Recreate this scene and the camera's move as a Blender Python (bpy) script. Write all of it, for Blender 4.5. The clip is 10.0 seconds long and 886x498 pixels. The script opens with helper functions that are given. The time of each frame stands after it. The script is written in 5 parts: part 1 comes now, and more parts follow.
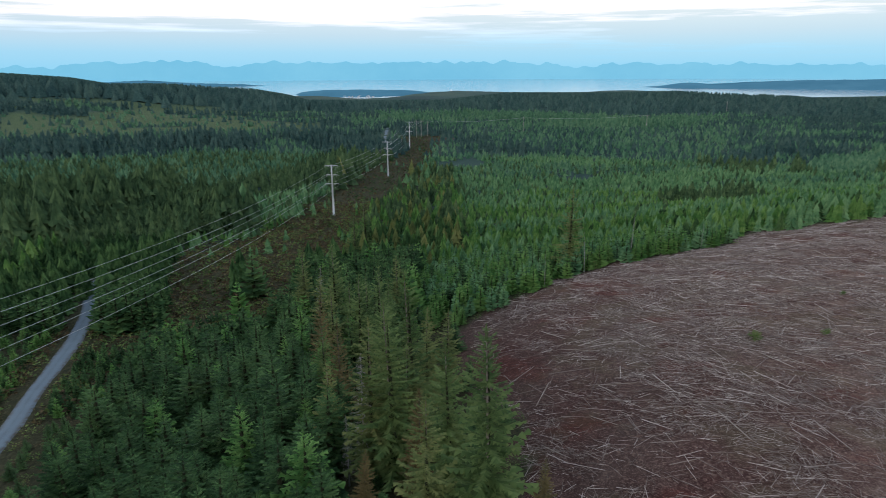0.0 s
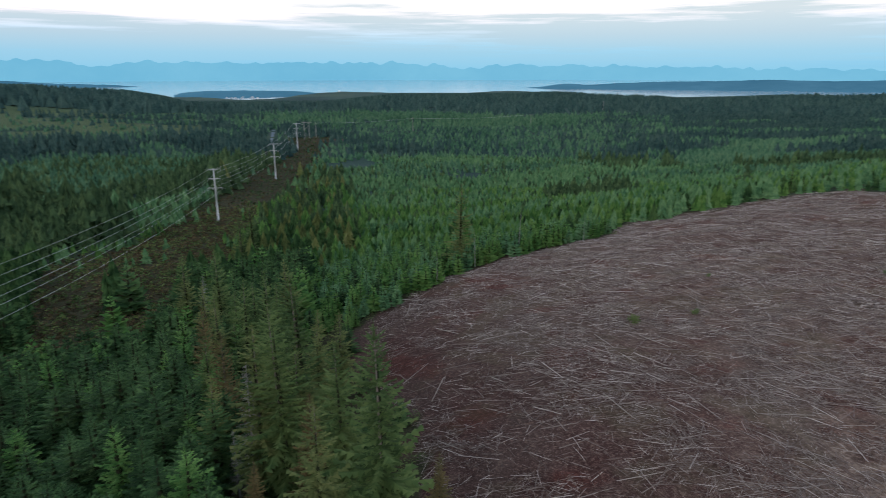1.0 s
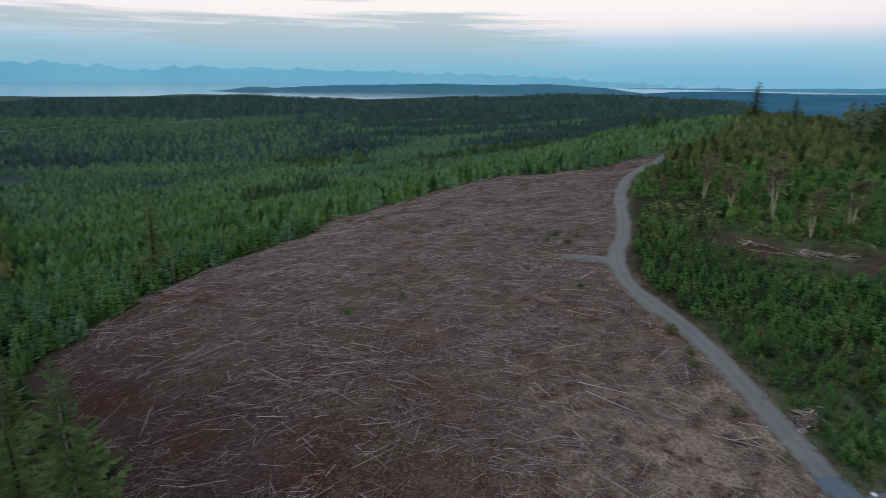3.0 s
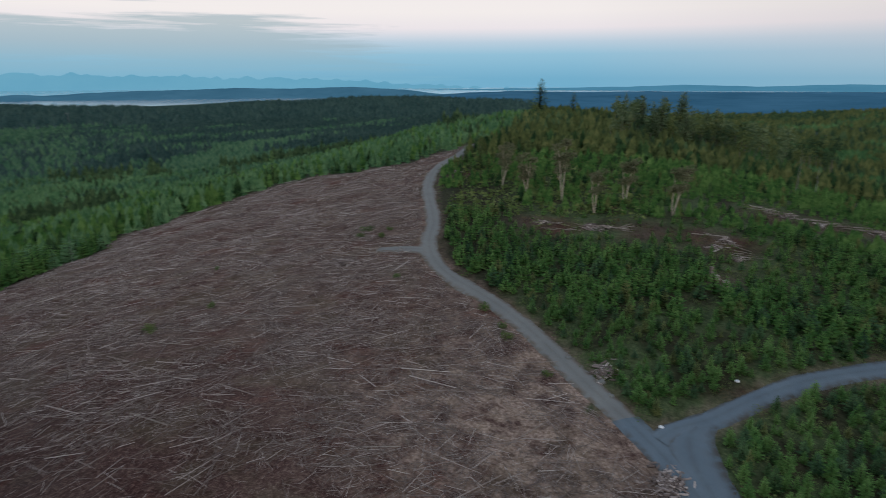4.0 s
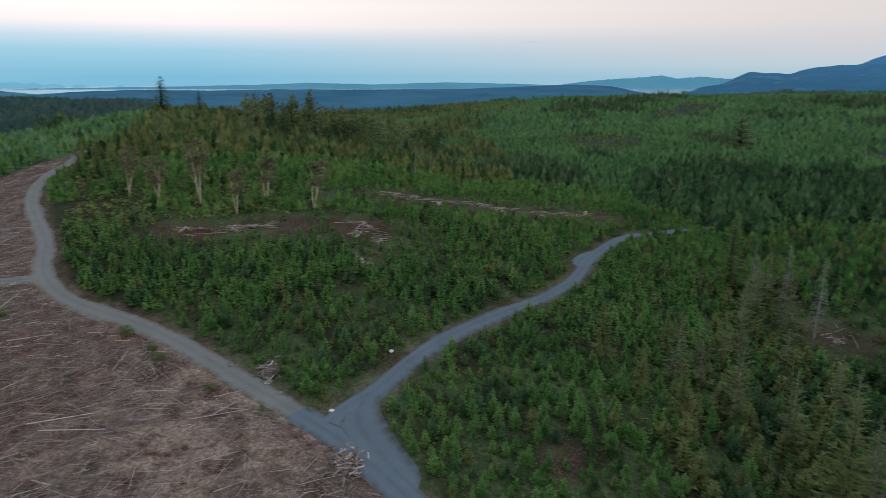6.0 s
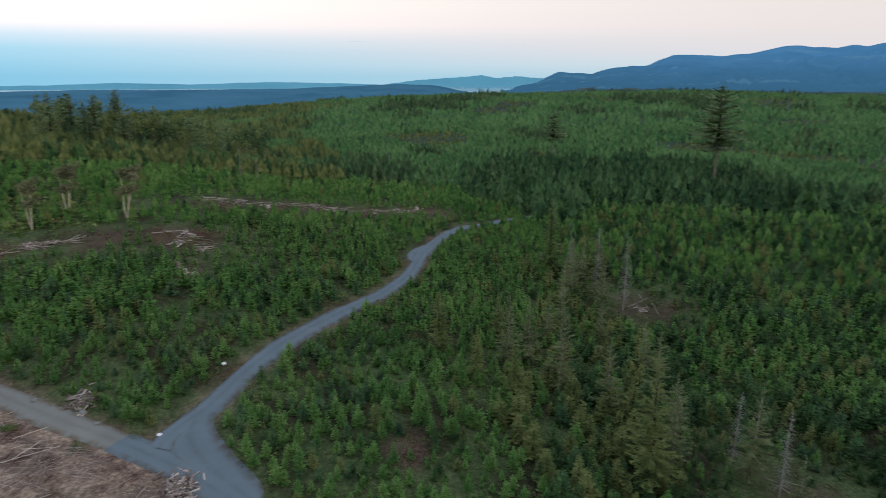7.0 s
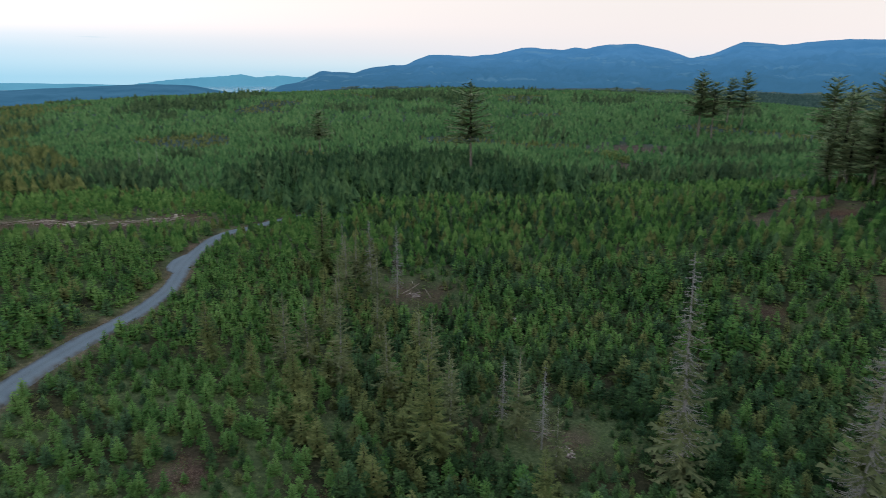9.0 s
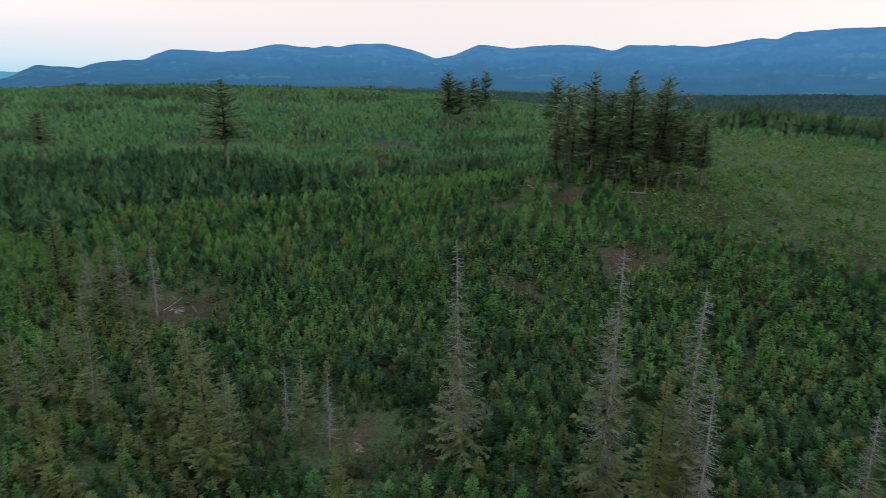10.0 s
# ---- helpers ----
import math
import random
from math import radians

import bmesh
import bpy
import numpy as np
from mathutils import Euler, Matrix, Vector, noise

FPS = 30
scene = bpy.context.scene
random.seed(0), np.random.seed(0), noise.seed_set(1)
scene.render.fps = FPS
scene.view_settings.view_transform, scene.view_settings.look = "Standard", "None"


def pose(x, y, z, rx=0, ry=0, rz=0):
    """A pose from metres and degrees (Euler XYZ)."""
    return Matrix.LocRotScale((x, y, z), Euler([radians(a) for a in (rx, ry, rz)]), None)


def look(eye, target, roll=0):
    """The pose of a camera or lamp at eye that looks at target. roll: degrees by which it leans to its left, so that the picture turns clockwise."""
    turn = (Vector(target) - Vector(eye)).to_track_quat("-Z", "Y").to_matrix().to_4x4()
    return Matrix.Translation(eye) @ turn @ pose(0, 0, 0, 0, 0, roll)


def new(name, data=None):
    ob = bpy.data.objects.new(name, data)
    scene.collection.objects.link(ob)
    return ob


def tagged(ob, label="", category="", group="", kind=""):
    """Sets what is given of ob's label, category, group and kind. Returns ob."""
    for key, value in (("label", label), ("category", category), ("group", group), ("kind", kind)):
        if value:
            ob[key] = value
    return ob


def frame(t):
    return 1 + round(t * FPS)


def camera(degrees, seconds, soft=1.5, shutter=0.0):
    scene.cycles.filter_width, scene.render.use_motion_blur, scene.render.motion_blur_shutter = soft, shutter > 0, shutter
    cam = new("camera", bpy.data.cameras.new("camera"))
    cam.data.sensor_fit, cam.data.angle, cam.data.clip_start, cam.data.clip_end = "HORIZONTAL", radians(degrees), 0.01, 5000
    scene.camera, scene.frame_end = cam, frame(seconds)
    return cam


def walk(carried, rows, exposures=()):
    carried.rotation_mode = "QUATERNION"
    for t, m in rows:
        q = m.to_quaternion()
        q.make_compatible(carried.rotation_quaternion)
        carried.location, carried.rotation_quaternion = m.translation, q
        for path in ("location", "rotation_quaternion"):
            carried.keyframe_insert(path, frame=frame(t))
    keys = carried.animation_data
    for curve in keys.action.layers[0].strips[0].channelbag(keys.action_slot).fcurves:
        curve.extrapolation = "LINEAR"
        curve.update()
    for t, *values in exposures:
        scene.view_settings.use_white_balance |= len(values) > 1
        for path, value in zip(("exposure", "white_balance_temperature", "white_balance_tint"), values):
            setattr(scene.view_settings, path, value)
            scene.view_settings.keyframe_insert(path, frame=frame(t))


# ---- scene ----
# The flight: the drone hangs over the edge of a clearing and turns to its right.
cam = camera(70.11, 10.0, 0.6, 0.36)
EYE = 60.0
ROWS = [  # seconds, x, y, z, pitch, roll, yaw
    (0, -0.00, 0.00, 60.00, -15.87, -0.33, 0.00),
    (0.5, 0.36, 0.16, 59.73, -15.82, -0.18, -4.12),
    (1, 0.86, 0.47, 59.51, -15.82, -0.07, -9.83),
    (1.5, 1.13, 0.72, 59.39, -15.79, 0.16, -15.58),
    (2, 1.10, 1.07, 59.29, -15.80, 0.33, -21.54),
    (2.5, 0.98, 1.14, 59.17, -15.69, 0.67, -28.83),
    (4, 1.72, 0.79, 57.16, -15.09, -0.13, -53.93),
    (4.5, 1.98, 0.71, 56.93, -15.12, -0.06, -62.32),
    (5, 2.16, 0.73, 56.83, -15.17, 0.12, -70.57),
    (5.5, 2.34, 0.83, 56.89, -15.22, 0.13, -78.31),
    (7, 2.12, -0.18, 56.64, -15.26, 0.10, -100.99),
    (7.5, 2.11, -0.54, 56.45, -15.27, 0.16, -108.55),
    (8, 1.98, -1.05, 56.27, -15.31, 0.18, -116.04),
    (8.5, 1.73, -1.40, 56.06, -15.29, 0.02, -119.90),
    (8.8, 1.60, -1.62, 55.97, -15.31, -0.02, -119.98),
    (9, 1.54, -1.75, 55.92, -15.32, -0.04, -121.43),
    (9.2, 1.51, -1.85, 55.90, -15.34, 0.12, -125.00),
    (9.5, 1.49, -1.95, 55.89, -15.37, 0.41, -133.90),
    (10, 1.85, -1.82, 55.94, -15.39, 0.61, -142.86),
]


def aimed(x, y, z, pitch, roll, yaw):
    return Matrix.Translation((x, y, z)) @ Euler((0, 0, radians(yaw))).to_matrix().to_4x4() @ Euler((radians(90 + pitch), 0, 0)).to_matrix().to_4x4() @ Euler((0, 0, radians(roll))).to_matrix().to_4x4()


walk(cam, [(t, aimed(*row)) for t, *row in ROWS], exposures=[(0.0, 0.18, 6350, 10), (1.0, 0.02, 6300, 10), (2.5, -0.26, 6300, 10), (4.5, -0.47, 6350, 10), (5.5, -0.30, 6450, 10), (7.0, 0.04, 6600, 10), (8.5, 0.20, 6600, 10), (10.0, 0.22, 6500, 10)])

# ------------------------------------------------------------------ sky and sun
world = bpy.data.worlds.new("dusk_sky")
scene.world = world
world.use_nodes = True
wn, wl = world.node_tree.nodes, world.node_tree.links
wn.clear()


def wnode(kind, **values):
    n = wn.new(kind)
    for k, v in values.items():
        n.inputs[k].default_value = v
    return n


def ramp_of(nodes, stops, interpolation="LINEAR"):
    r = nodes.new("ShaderNodeValToRGB")
    r.color_ramp.interpolation = interpolation
    while len(r.color_ramp.elements) < len(stops):
        r.color_ramp.elements.new(0.5)
    for e, (p, c) in zip(r.color_ramp.elements, stops):
        e.position, e.color = p, (*c, 1)
    return r


def math_of(nodes, links, op, a, b=None, c=None, clamp=False):
    m = nodes.new("ShaderNodeMath")
    m.operation, m.use_clamp = op, clamp
    for i, v in enumerate((a, b, c)):
        if v is None:
            continue
        if isinstance(v, (int, float)):
            m.inputs[i].default_value = v
        else:
            links.new(v, m.inputs[i])
    return m.outputs[0]


def mix_of(nodes, links, fac, a, b, blend="MIX"):
    m = nodes.new("ShaderNodeMix")
    m.data_type, m.blend_type = "RGBA", blend
    for sock, v in ((m.inputs[0], fac), (m.inputs[6], a), (m.inputs[7], b)):
        if isinstance(v, (int, float)):
            sock.default_value = v
        elif isinstance(v, tuple):
            sock.default_value = (*v, 1)
        else:
            links.new(v, sock)
    return m.outputs[2]


coord = wn.new("ShaderNodeTexCoord")
parts = wn.new("ShaderNodeSeparateXYZ")
wl.new(coord.outputs["Generated"], parts.inputs[0])
up = parts.outputs[2]
# clear air: blue haze at the horizon and a pink band above it, whiter towards the afterglow
height = math_of(wn, wl, "MULTIPLY", up, 4.0, clamp=True)
clear_east = ramp_of(wn, [(0.0, (0.20, 0.54, 0.78)), (0.07, (0.25, 0.59, 0.83)), (0.14, (0.32, 0.64, 0.87)), (0.21, (0.58, 0.75, 0.92)), (0.29, (1.06, 0.97, 1.02)), (0.38, (1.16, 1.06, 1.04)), (1.0, (1.12, 1.04, 1.00))])
clear_west = ramp_of(wn, [(0.0, (0.46, 0.64, 0.75)), (0.07, (0.61, 0.69, 0.76)), (0.14, (0.71, 0.68, 0.73)), (0.24, (0.74, 0.685, 0.71)), (0.38, (0.745, 0.69, 0.695)), (0.7, (0.77, 0.72, 0.71)), (1.0, (0.86, 0.82, 0.79))])
wl.new(height, clear_east.inputs[0])
wl.new(height, clear_west.inputs[0])
turned = math_of(wn, wl, "ADD", math_of(wn, wl, "MULTIPLY", parts.outputs[0], 0.5), math_of(wn, wl, "MULTIPLY", parts.outputs[1], -0.866))
westward = math_of(wn, wl, "MULTIPLY_ADD", turned, 1.1, -0.10, clamp=True)
air = mix_of(wn, wl, westward, clear_east.outputs[0], clear_west.outputs[0])
# long flat cloud banks low over the water
flat = wn.new("ShaderNodeMapping")
flat.inputs["Scale"].default_value = (1.5, 1.5, 30.0)
wl.new(coord.outputs["Generated"], flat.inputs[0])
banks = wnode("ShaderNodeTexNoise", Scale=1.9, Detail=9.0, Roughness=0.6)
wl.new(flat.outputs[0], banks.inputs["Vector"])
cover = ramp_of(wn, [(0.0, (0.85, 0.85, 0.85)), (0.17, (0.88, 0.88, 0.88)), (0.25, (0.70, 0.70, 0.70)), (0.31, (0.48, 0.48, 0.48)), (0.38, (0.10, 0.10, 0.10)), (0.45, (0.0, 0.0, 0.0))])
wl.new(height, cover.inputs[0])
eastern = math_of(wn, wl, "ADD", math_of(wn, wl, "MULTIPLY", parts.outputs[0], -0.087), math_of(wn, wl, "MULTIPLY", parts.outputs[1], 0.996))
here = math_of(wn, wl, "MULTIPLY_ADD", eastern, 3.0, -1.2, clamp=True)
amount = math_of(wn, wl, "MULTIPLY_ADD", math_of(wn, wl, "SUBTRACT", banks.outputs[0], 0.5), 3.4, math_of(wn, wl, "SUBTRACT", cover.outputs[0], 0.22))
amount = math_of(wn, wl, "SUBTRACT", amount, math_of(wn, wl, "MULTIPLY", math_of(wn, wl, "SUBTRACT", 1.0, here), 1.1))
cloud = math_of(wn, wl, "MULTIPLY", amount, 2.2, clamp=True)
cloud_colour = ramp_of(wn, [(0.0, (0.23, 0.57, 0.79)), (0.10, (0.29, 0.58, 0.78)), (0.20, (0.44, 0.60, 0.73)), (0.32, (0.60, 0.67, 0.73)), (1.0, (0.66, 0.70, 0.76))])
wl.new(height, cloud_colour.inputs[0])
low_sky = mix_of(wn, wl, cloud, air, cloud_colour.outputs[0])
dome = ramp_of(wn, [(0.0, (1, 1, 1)), (0.14, (1, 1, 1)), (0.40, (0.70, 0.80, 0.95)), (1.0, (0.45, 0.60, 0.82))])
wl.new(up, dome.inputs[0])
seen_sky = mix_of(wn, wl, 1.0, low_sky, dome.outputs[0], "MULTIPLY")
sky = wn.new("ShaderNodeTexSky")
sky.sky_type, sky.sun_disc, sky.sun_elevation, sky.sun_rotation, sky.altitude = "NISHITA", False, radians(6), radians(215), 200
total = mix_of(wn, wl, 0.02, seen_sky, sky.outputs[0], "ADD")
back = wnode("ShaderNodeBackground", Strength=1.0)
wl.new(total, back.inputs[0])
wout = wn.new("ShaderNodeOutputWorld")
wl.new(back.outputs[0], wout.inputs[0])

sun = new("sun", bpy.data.lights.new("sun", "SUN"))
sun.data.energy, sun.data.angle, sun.data.color = 0.45, radians(25), (1.0, 0.9, 0.82)
SUN_AZ, SUN_EL = radians(215), radians(20)
sun.matrix_world = look((0, 0, 300), (-300 * math.sin(SUN_AZ) * math.cos(SUN_EL), -300 * math.cos(SUN_AZ) * math.cos(SUN_EL), 300 - 300 * math.sin(SUN_EL)))

# ------------------------------------------------------------------ materials


class Stuff:
    """A procedural material: nodes at hand while it is being set up."""

    def __init__(self, name, roughness=0.8, specular=0.2, metallic=0.0):
        self.m = bpy.data.materials.new(name)
        self.m.use_nodes = True
        self.n, self.l = self.m.node_tree.nodes, self.m.node_tree.links
        self.b = self.n["Principled BSDF"]
        self.b.inputs["Roughness"].default_value = roughness
        self.b.inputs["Specular IOR Level"].default_value = specular
        self.b.inputs["Metallic"].default_value = metallic
        self.geo = self.n.new("ShaderNodeNewGeometry")
        self.where = self.geo.outputs["Position"]

    def noise(self, scale, detail=4.0, rough=0.55, vector=None, stretch=None):
        t = self.n.new("ShaderNodeTexNoise")
        t.inputs["Scale"].default_value, t.inputs["Detail"].default_value, t.inputs["Roughness"].default_value = scale, detail, rough
        v = vector or self.where
        if stretch:
            mp = self.n.new("ShaderNodeMapping")
            mp.inputs["Scale"].default_value = stretch
            self.l.new(v, mp.inputs[0])
            v = mp.outputs[0]
        self.l.new(v, t.inputs["Vector"])
        return t.outputs[0]

    def ramp(self, fac, stops):
        r = ramp_of(self.n, stops)
        self.l.new(fac, r.inputs[0])
        return r.outputs[0]

    def mix(self, fac, a, b, blend="MIX"):
        return mix_of(self.n, self.l, fac, a, b, blend)

    def math(self, op, a, b=None, c=None, clamp=False):
        return math_of(self.n, self.l, op, a, b, c, clamp)

    def attr(self, name):
        t = self.n.new("ShaderNodeAttribute")
        t.attribute_name = name
        return t.outputs["Fac"]

    def object_random(self):
        return self.n.new("ShaderNodeObjectInfo").outputs["Random"]

    def colour(self, c):
        self.l.new(c, self.b.inputs["Base Color"])
        return self

    def bump(self, h, strength=0.5, distance=0.1):
        t = self.n.new("ShaderNodeBump")
        t.inputs["Strength"].default_value, t.inputs["Distance"].default_value = strength, distance
        self.l.new(h, t.inputs["Height"])
        self.l.new(t.outputs[0], self.b.inputs["Normal"])
        return self


def foliage(name, dark, mid, light, patch=0.06, thin=0.0):
    s = Stuff(name, 0.75, 0.06)
    per_tree = s.noise(0.42, 2.0)
    per_patch = s.noise(patch, 2.0)
    k = s.math("ADD", s.math("MULTIPLY", per_tree, 0.62), s.math("MULTIPLY", per_patch, 0.38))
    k = s.math("ADD", k, s.math("MULTIPLY_ADD", s.geo.outputs["Random Per Island"], 0.22, -0.11))
    c = s.ramp(k, [(0.34, dark), (0.5, mid), (0.66, light)])
    s.colour(c)
    if thin:
        # light shines through thin leaves
        glow = s.n.new("ShaderNodeBsdfTranslucent")
        s.l.new(c, glow.inputs[0])
        both = s.n.new("ShaderNodeMixShader")
        both.inputs[0].default_value = thin
        s.l.new(s.b.outputs[0], both.inputs[1])
        s.l.new(glow.outputs[0], both.inputs[2])
        s.l.new(both.outputs[0], s.n["Material Output"].inputs[0])
    return s.m


M_FIR = foliage("fir_needles", (0.015, 0.039, 0.015), (0.037, 0.084, 0.029), (0.080, 0.146, 0.049))
M_OLD = foliage("old_fir_needles", (0.028, 0.058, 0.028), (0.056, 0.102, 0.044), (0.098, 0.152, 0.064))
M_YOUNG = foliage("young_fir_needles", (0.050, 0.136, 0.036), (0.102, 0.218, 0.056), (0.170, 0.290, 0.084), thin=0.22)
M_OLIVE = foliage("hemlock_needles", (0.070, 0.100, 0.036), (0.130, 0.164, 0.056), (0.200, 0.222, 0.080), thin=0.22)
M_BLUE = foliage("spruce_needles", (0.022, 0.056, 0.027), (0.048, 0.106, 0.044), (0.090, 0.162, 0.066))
M_GREY = foliage("thin_grey_sprays", (0.066, 0.090, 0.042), (0.122, 0.148, 0.068), (0.185, 0.208, 0.100), thin=0.2)
# bluer the farther the stand: distance haze painted into needle colours
M_HAZED_FAR = foliage("hazed_far_wood_needles", (0.042, 0.108, 0.066), (0.080, 0.172, 0.096), (0.128, 0.228, 0.120), 0.012)
M_HAZED_MID = foliage("hazed_mid_wood_needles", (0.054, 0.132, 0.062), (0.102, 0.212, 0.092), (0.160, 0.280, 0.124), 0.020)
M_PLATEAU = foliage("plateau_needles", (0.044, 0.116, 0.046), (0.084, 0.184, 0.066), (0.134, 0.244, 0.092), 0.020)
M_HAZED_RIDGE = foliage("hazed_far_ridge_needles", (0.026, 0.060, 0.058), (0.044, 0.090, 0.080), (0.070, 0.120, 0.098), 0.012)
M_BROAD = foliage("broad_leaves", (0.090, 0.136, 0.044), (0.140, 0.196, 0.062), (0.205, 0.245, 0.082), thin=0.22)
M_SHRUB = foliage("shrub_leaves", (0.052, 0.102, 0.032), (0.104, 0.162, 0.050), (0.165, 0.200, 0.070), thin=0.22)
M_RUST = foliage("bracken", (0.044, 0.036, 0.020), (0.092, 0.066, 0.034), (0.135, 0.104, 0.050))
M_DRY = foliage("dry_madrone_leaves", (0.110, 0.120, 0.062), (0.185, 0.190, 0.105), (0.260, 0.255, 0.150), thin=0.2)
M_EDGE = foliage("edge_fir_needles", (0.042, 0.078, 0.026), (0.090, 0.144, 0.047), (0.150, 0.205, 0.070), thin=0.2)
M_CLUMP = foliage("clump_needles", (0.080, 0.122, 0.060), (0.150, 0.205, 0.098), (0.225, 0.275, 0.135), thin=0.2)
M_CEDAR = foliage("cedar_sprays", (0.055, 0.060, 0.024), (0.105, 0.090, 0.036), (0.150, 0.110, 0.045))


def bark(name, a, b):
    s = Stuff(name, 0.9, 0.1)
    n = s.noise(6.0, 6.0, 0.6, stretch=(1, 1, 0.2))
    s.colour(s.ramp(n, [(0.3, a), (0.7, b)])).bump(n, 0.5, 0.03)
    return s.m


M_BARK = bark("fir_bark", (0.045, 0.036, 0.030), (0.12, 0.10, 0.085))
# near-black: dead inner twigs with the crown's inner shade painted in
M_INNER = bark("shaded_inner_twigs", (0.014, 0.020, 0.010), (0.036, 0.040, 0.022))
M_PALE = bark("pale_fir_bark", (0.10, 0.085, 0.072), (0.25, 0.22, 0.19))
M_DEAD = bark("weathered_dead_wood", (0.14, 0.14, 0.128), (0.33, 0.33, 0.31))
M_MADRONE = bark("madrone_bark", (0.32, 0.27, 0.19), (0.52, 0.46, 0.36))


def slash_wood():
    s = Stuff("slash_wood", 0.85, 0.15)
    r = s.geo.outputs["Random Per Island"]
    c = s.ramp(r, [(0.0, (0.055, 0.038, 0.033)), (0.5, (0.16, 0.128, 0.112)), (0.78, (0.34, 0.29, 0.265)), (0.93, (0.60, 0.53, 0.48)), (1.0, (0.78, 0.72, 0.66))])
    n = s.noise(9.0, 4.0)
    s.colour(s.mix(0.35, c, s.ramp(n, [(0.3, (0.09, 0.066, 0.056)), (0.7, (0.42, 0.36, 0.32))])))
    return s.m


M_SLASH = slash_wood()


def log_wood():
    s = Stuff("log_wood", 0.85, 0.15)
    r = s.object_random()
    c = s.ramp(r, [(0.0, (0.12, 0.09, 0.07)), (0.4, (0.24, 0.20, 0.17)), (0.8, (0.38, 0.34, 0.30)), (1.0, (0.48, 0.43, 0.37))])
    n = s.noise(7.0, 6.0)
    s.colour(s.mix(0.4, c, s.ramp(n, [(0.3, (0.12, 0.09, 0.07)), (0.7, (0.50, 0.45, 0.39))]))).bump(n, 0.4, 0.02)
    return s.m


M_LOG = log_wood()


def gravel(name, tint):
    s = Stuff(name, 0.9, 0.2)
    big = s.noise(0.25, 3.0)
    fine = s.noise(14.0, 5.0, 0.7)
    c = s.mix(0.5, s.ramp(big, [(0.3, (0.115, 0.138, 0.146)), (0.7, (0.172, 0.200, 0.206))]), s.ramp(fine, [(0.3, (0.075, 0.092, 0.108)), (0.7, (0.20, 0.225, 0.25))]))
    edge = s.math("MULTIPLY", s.attr("verge"), s.ramp(s.noise(0.9, 5.0), [(0.35, (0, 0, 0)), (0.6, (1, 1, 1))]))
    c = s.mix(edge, c, (0.10, 0.085, 0.07))
    track = s.attr("track")
    c = s.mix(s.math("MULTIPLY", track, 0.35), c, (0.19, 0.22, 0.245))
    s.colour(s.mix(1.0, c, tint, "MULTIPLY")).bump(fine, 0.6, 0.05)
    return s.m


M_GRAVEL = gravel("pale_gravel", (1.30, 1.15, 0.98))
M_BLUESTONE = gravel("blue_grey_gravel", (0.86, 0.97, 1.04))


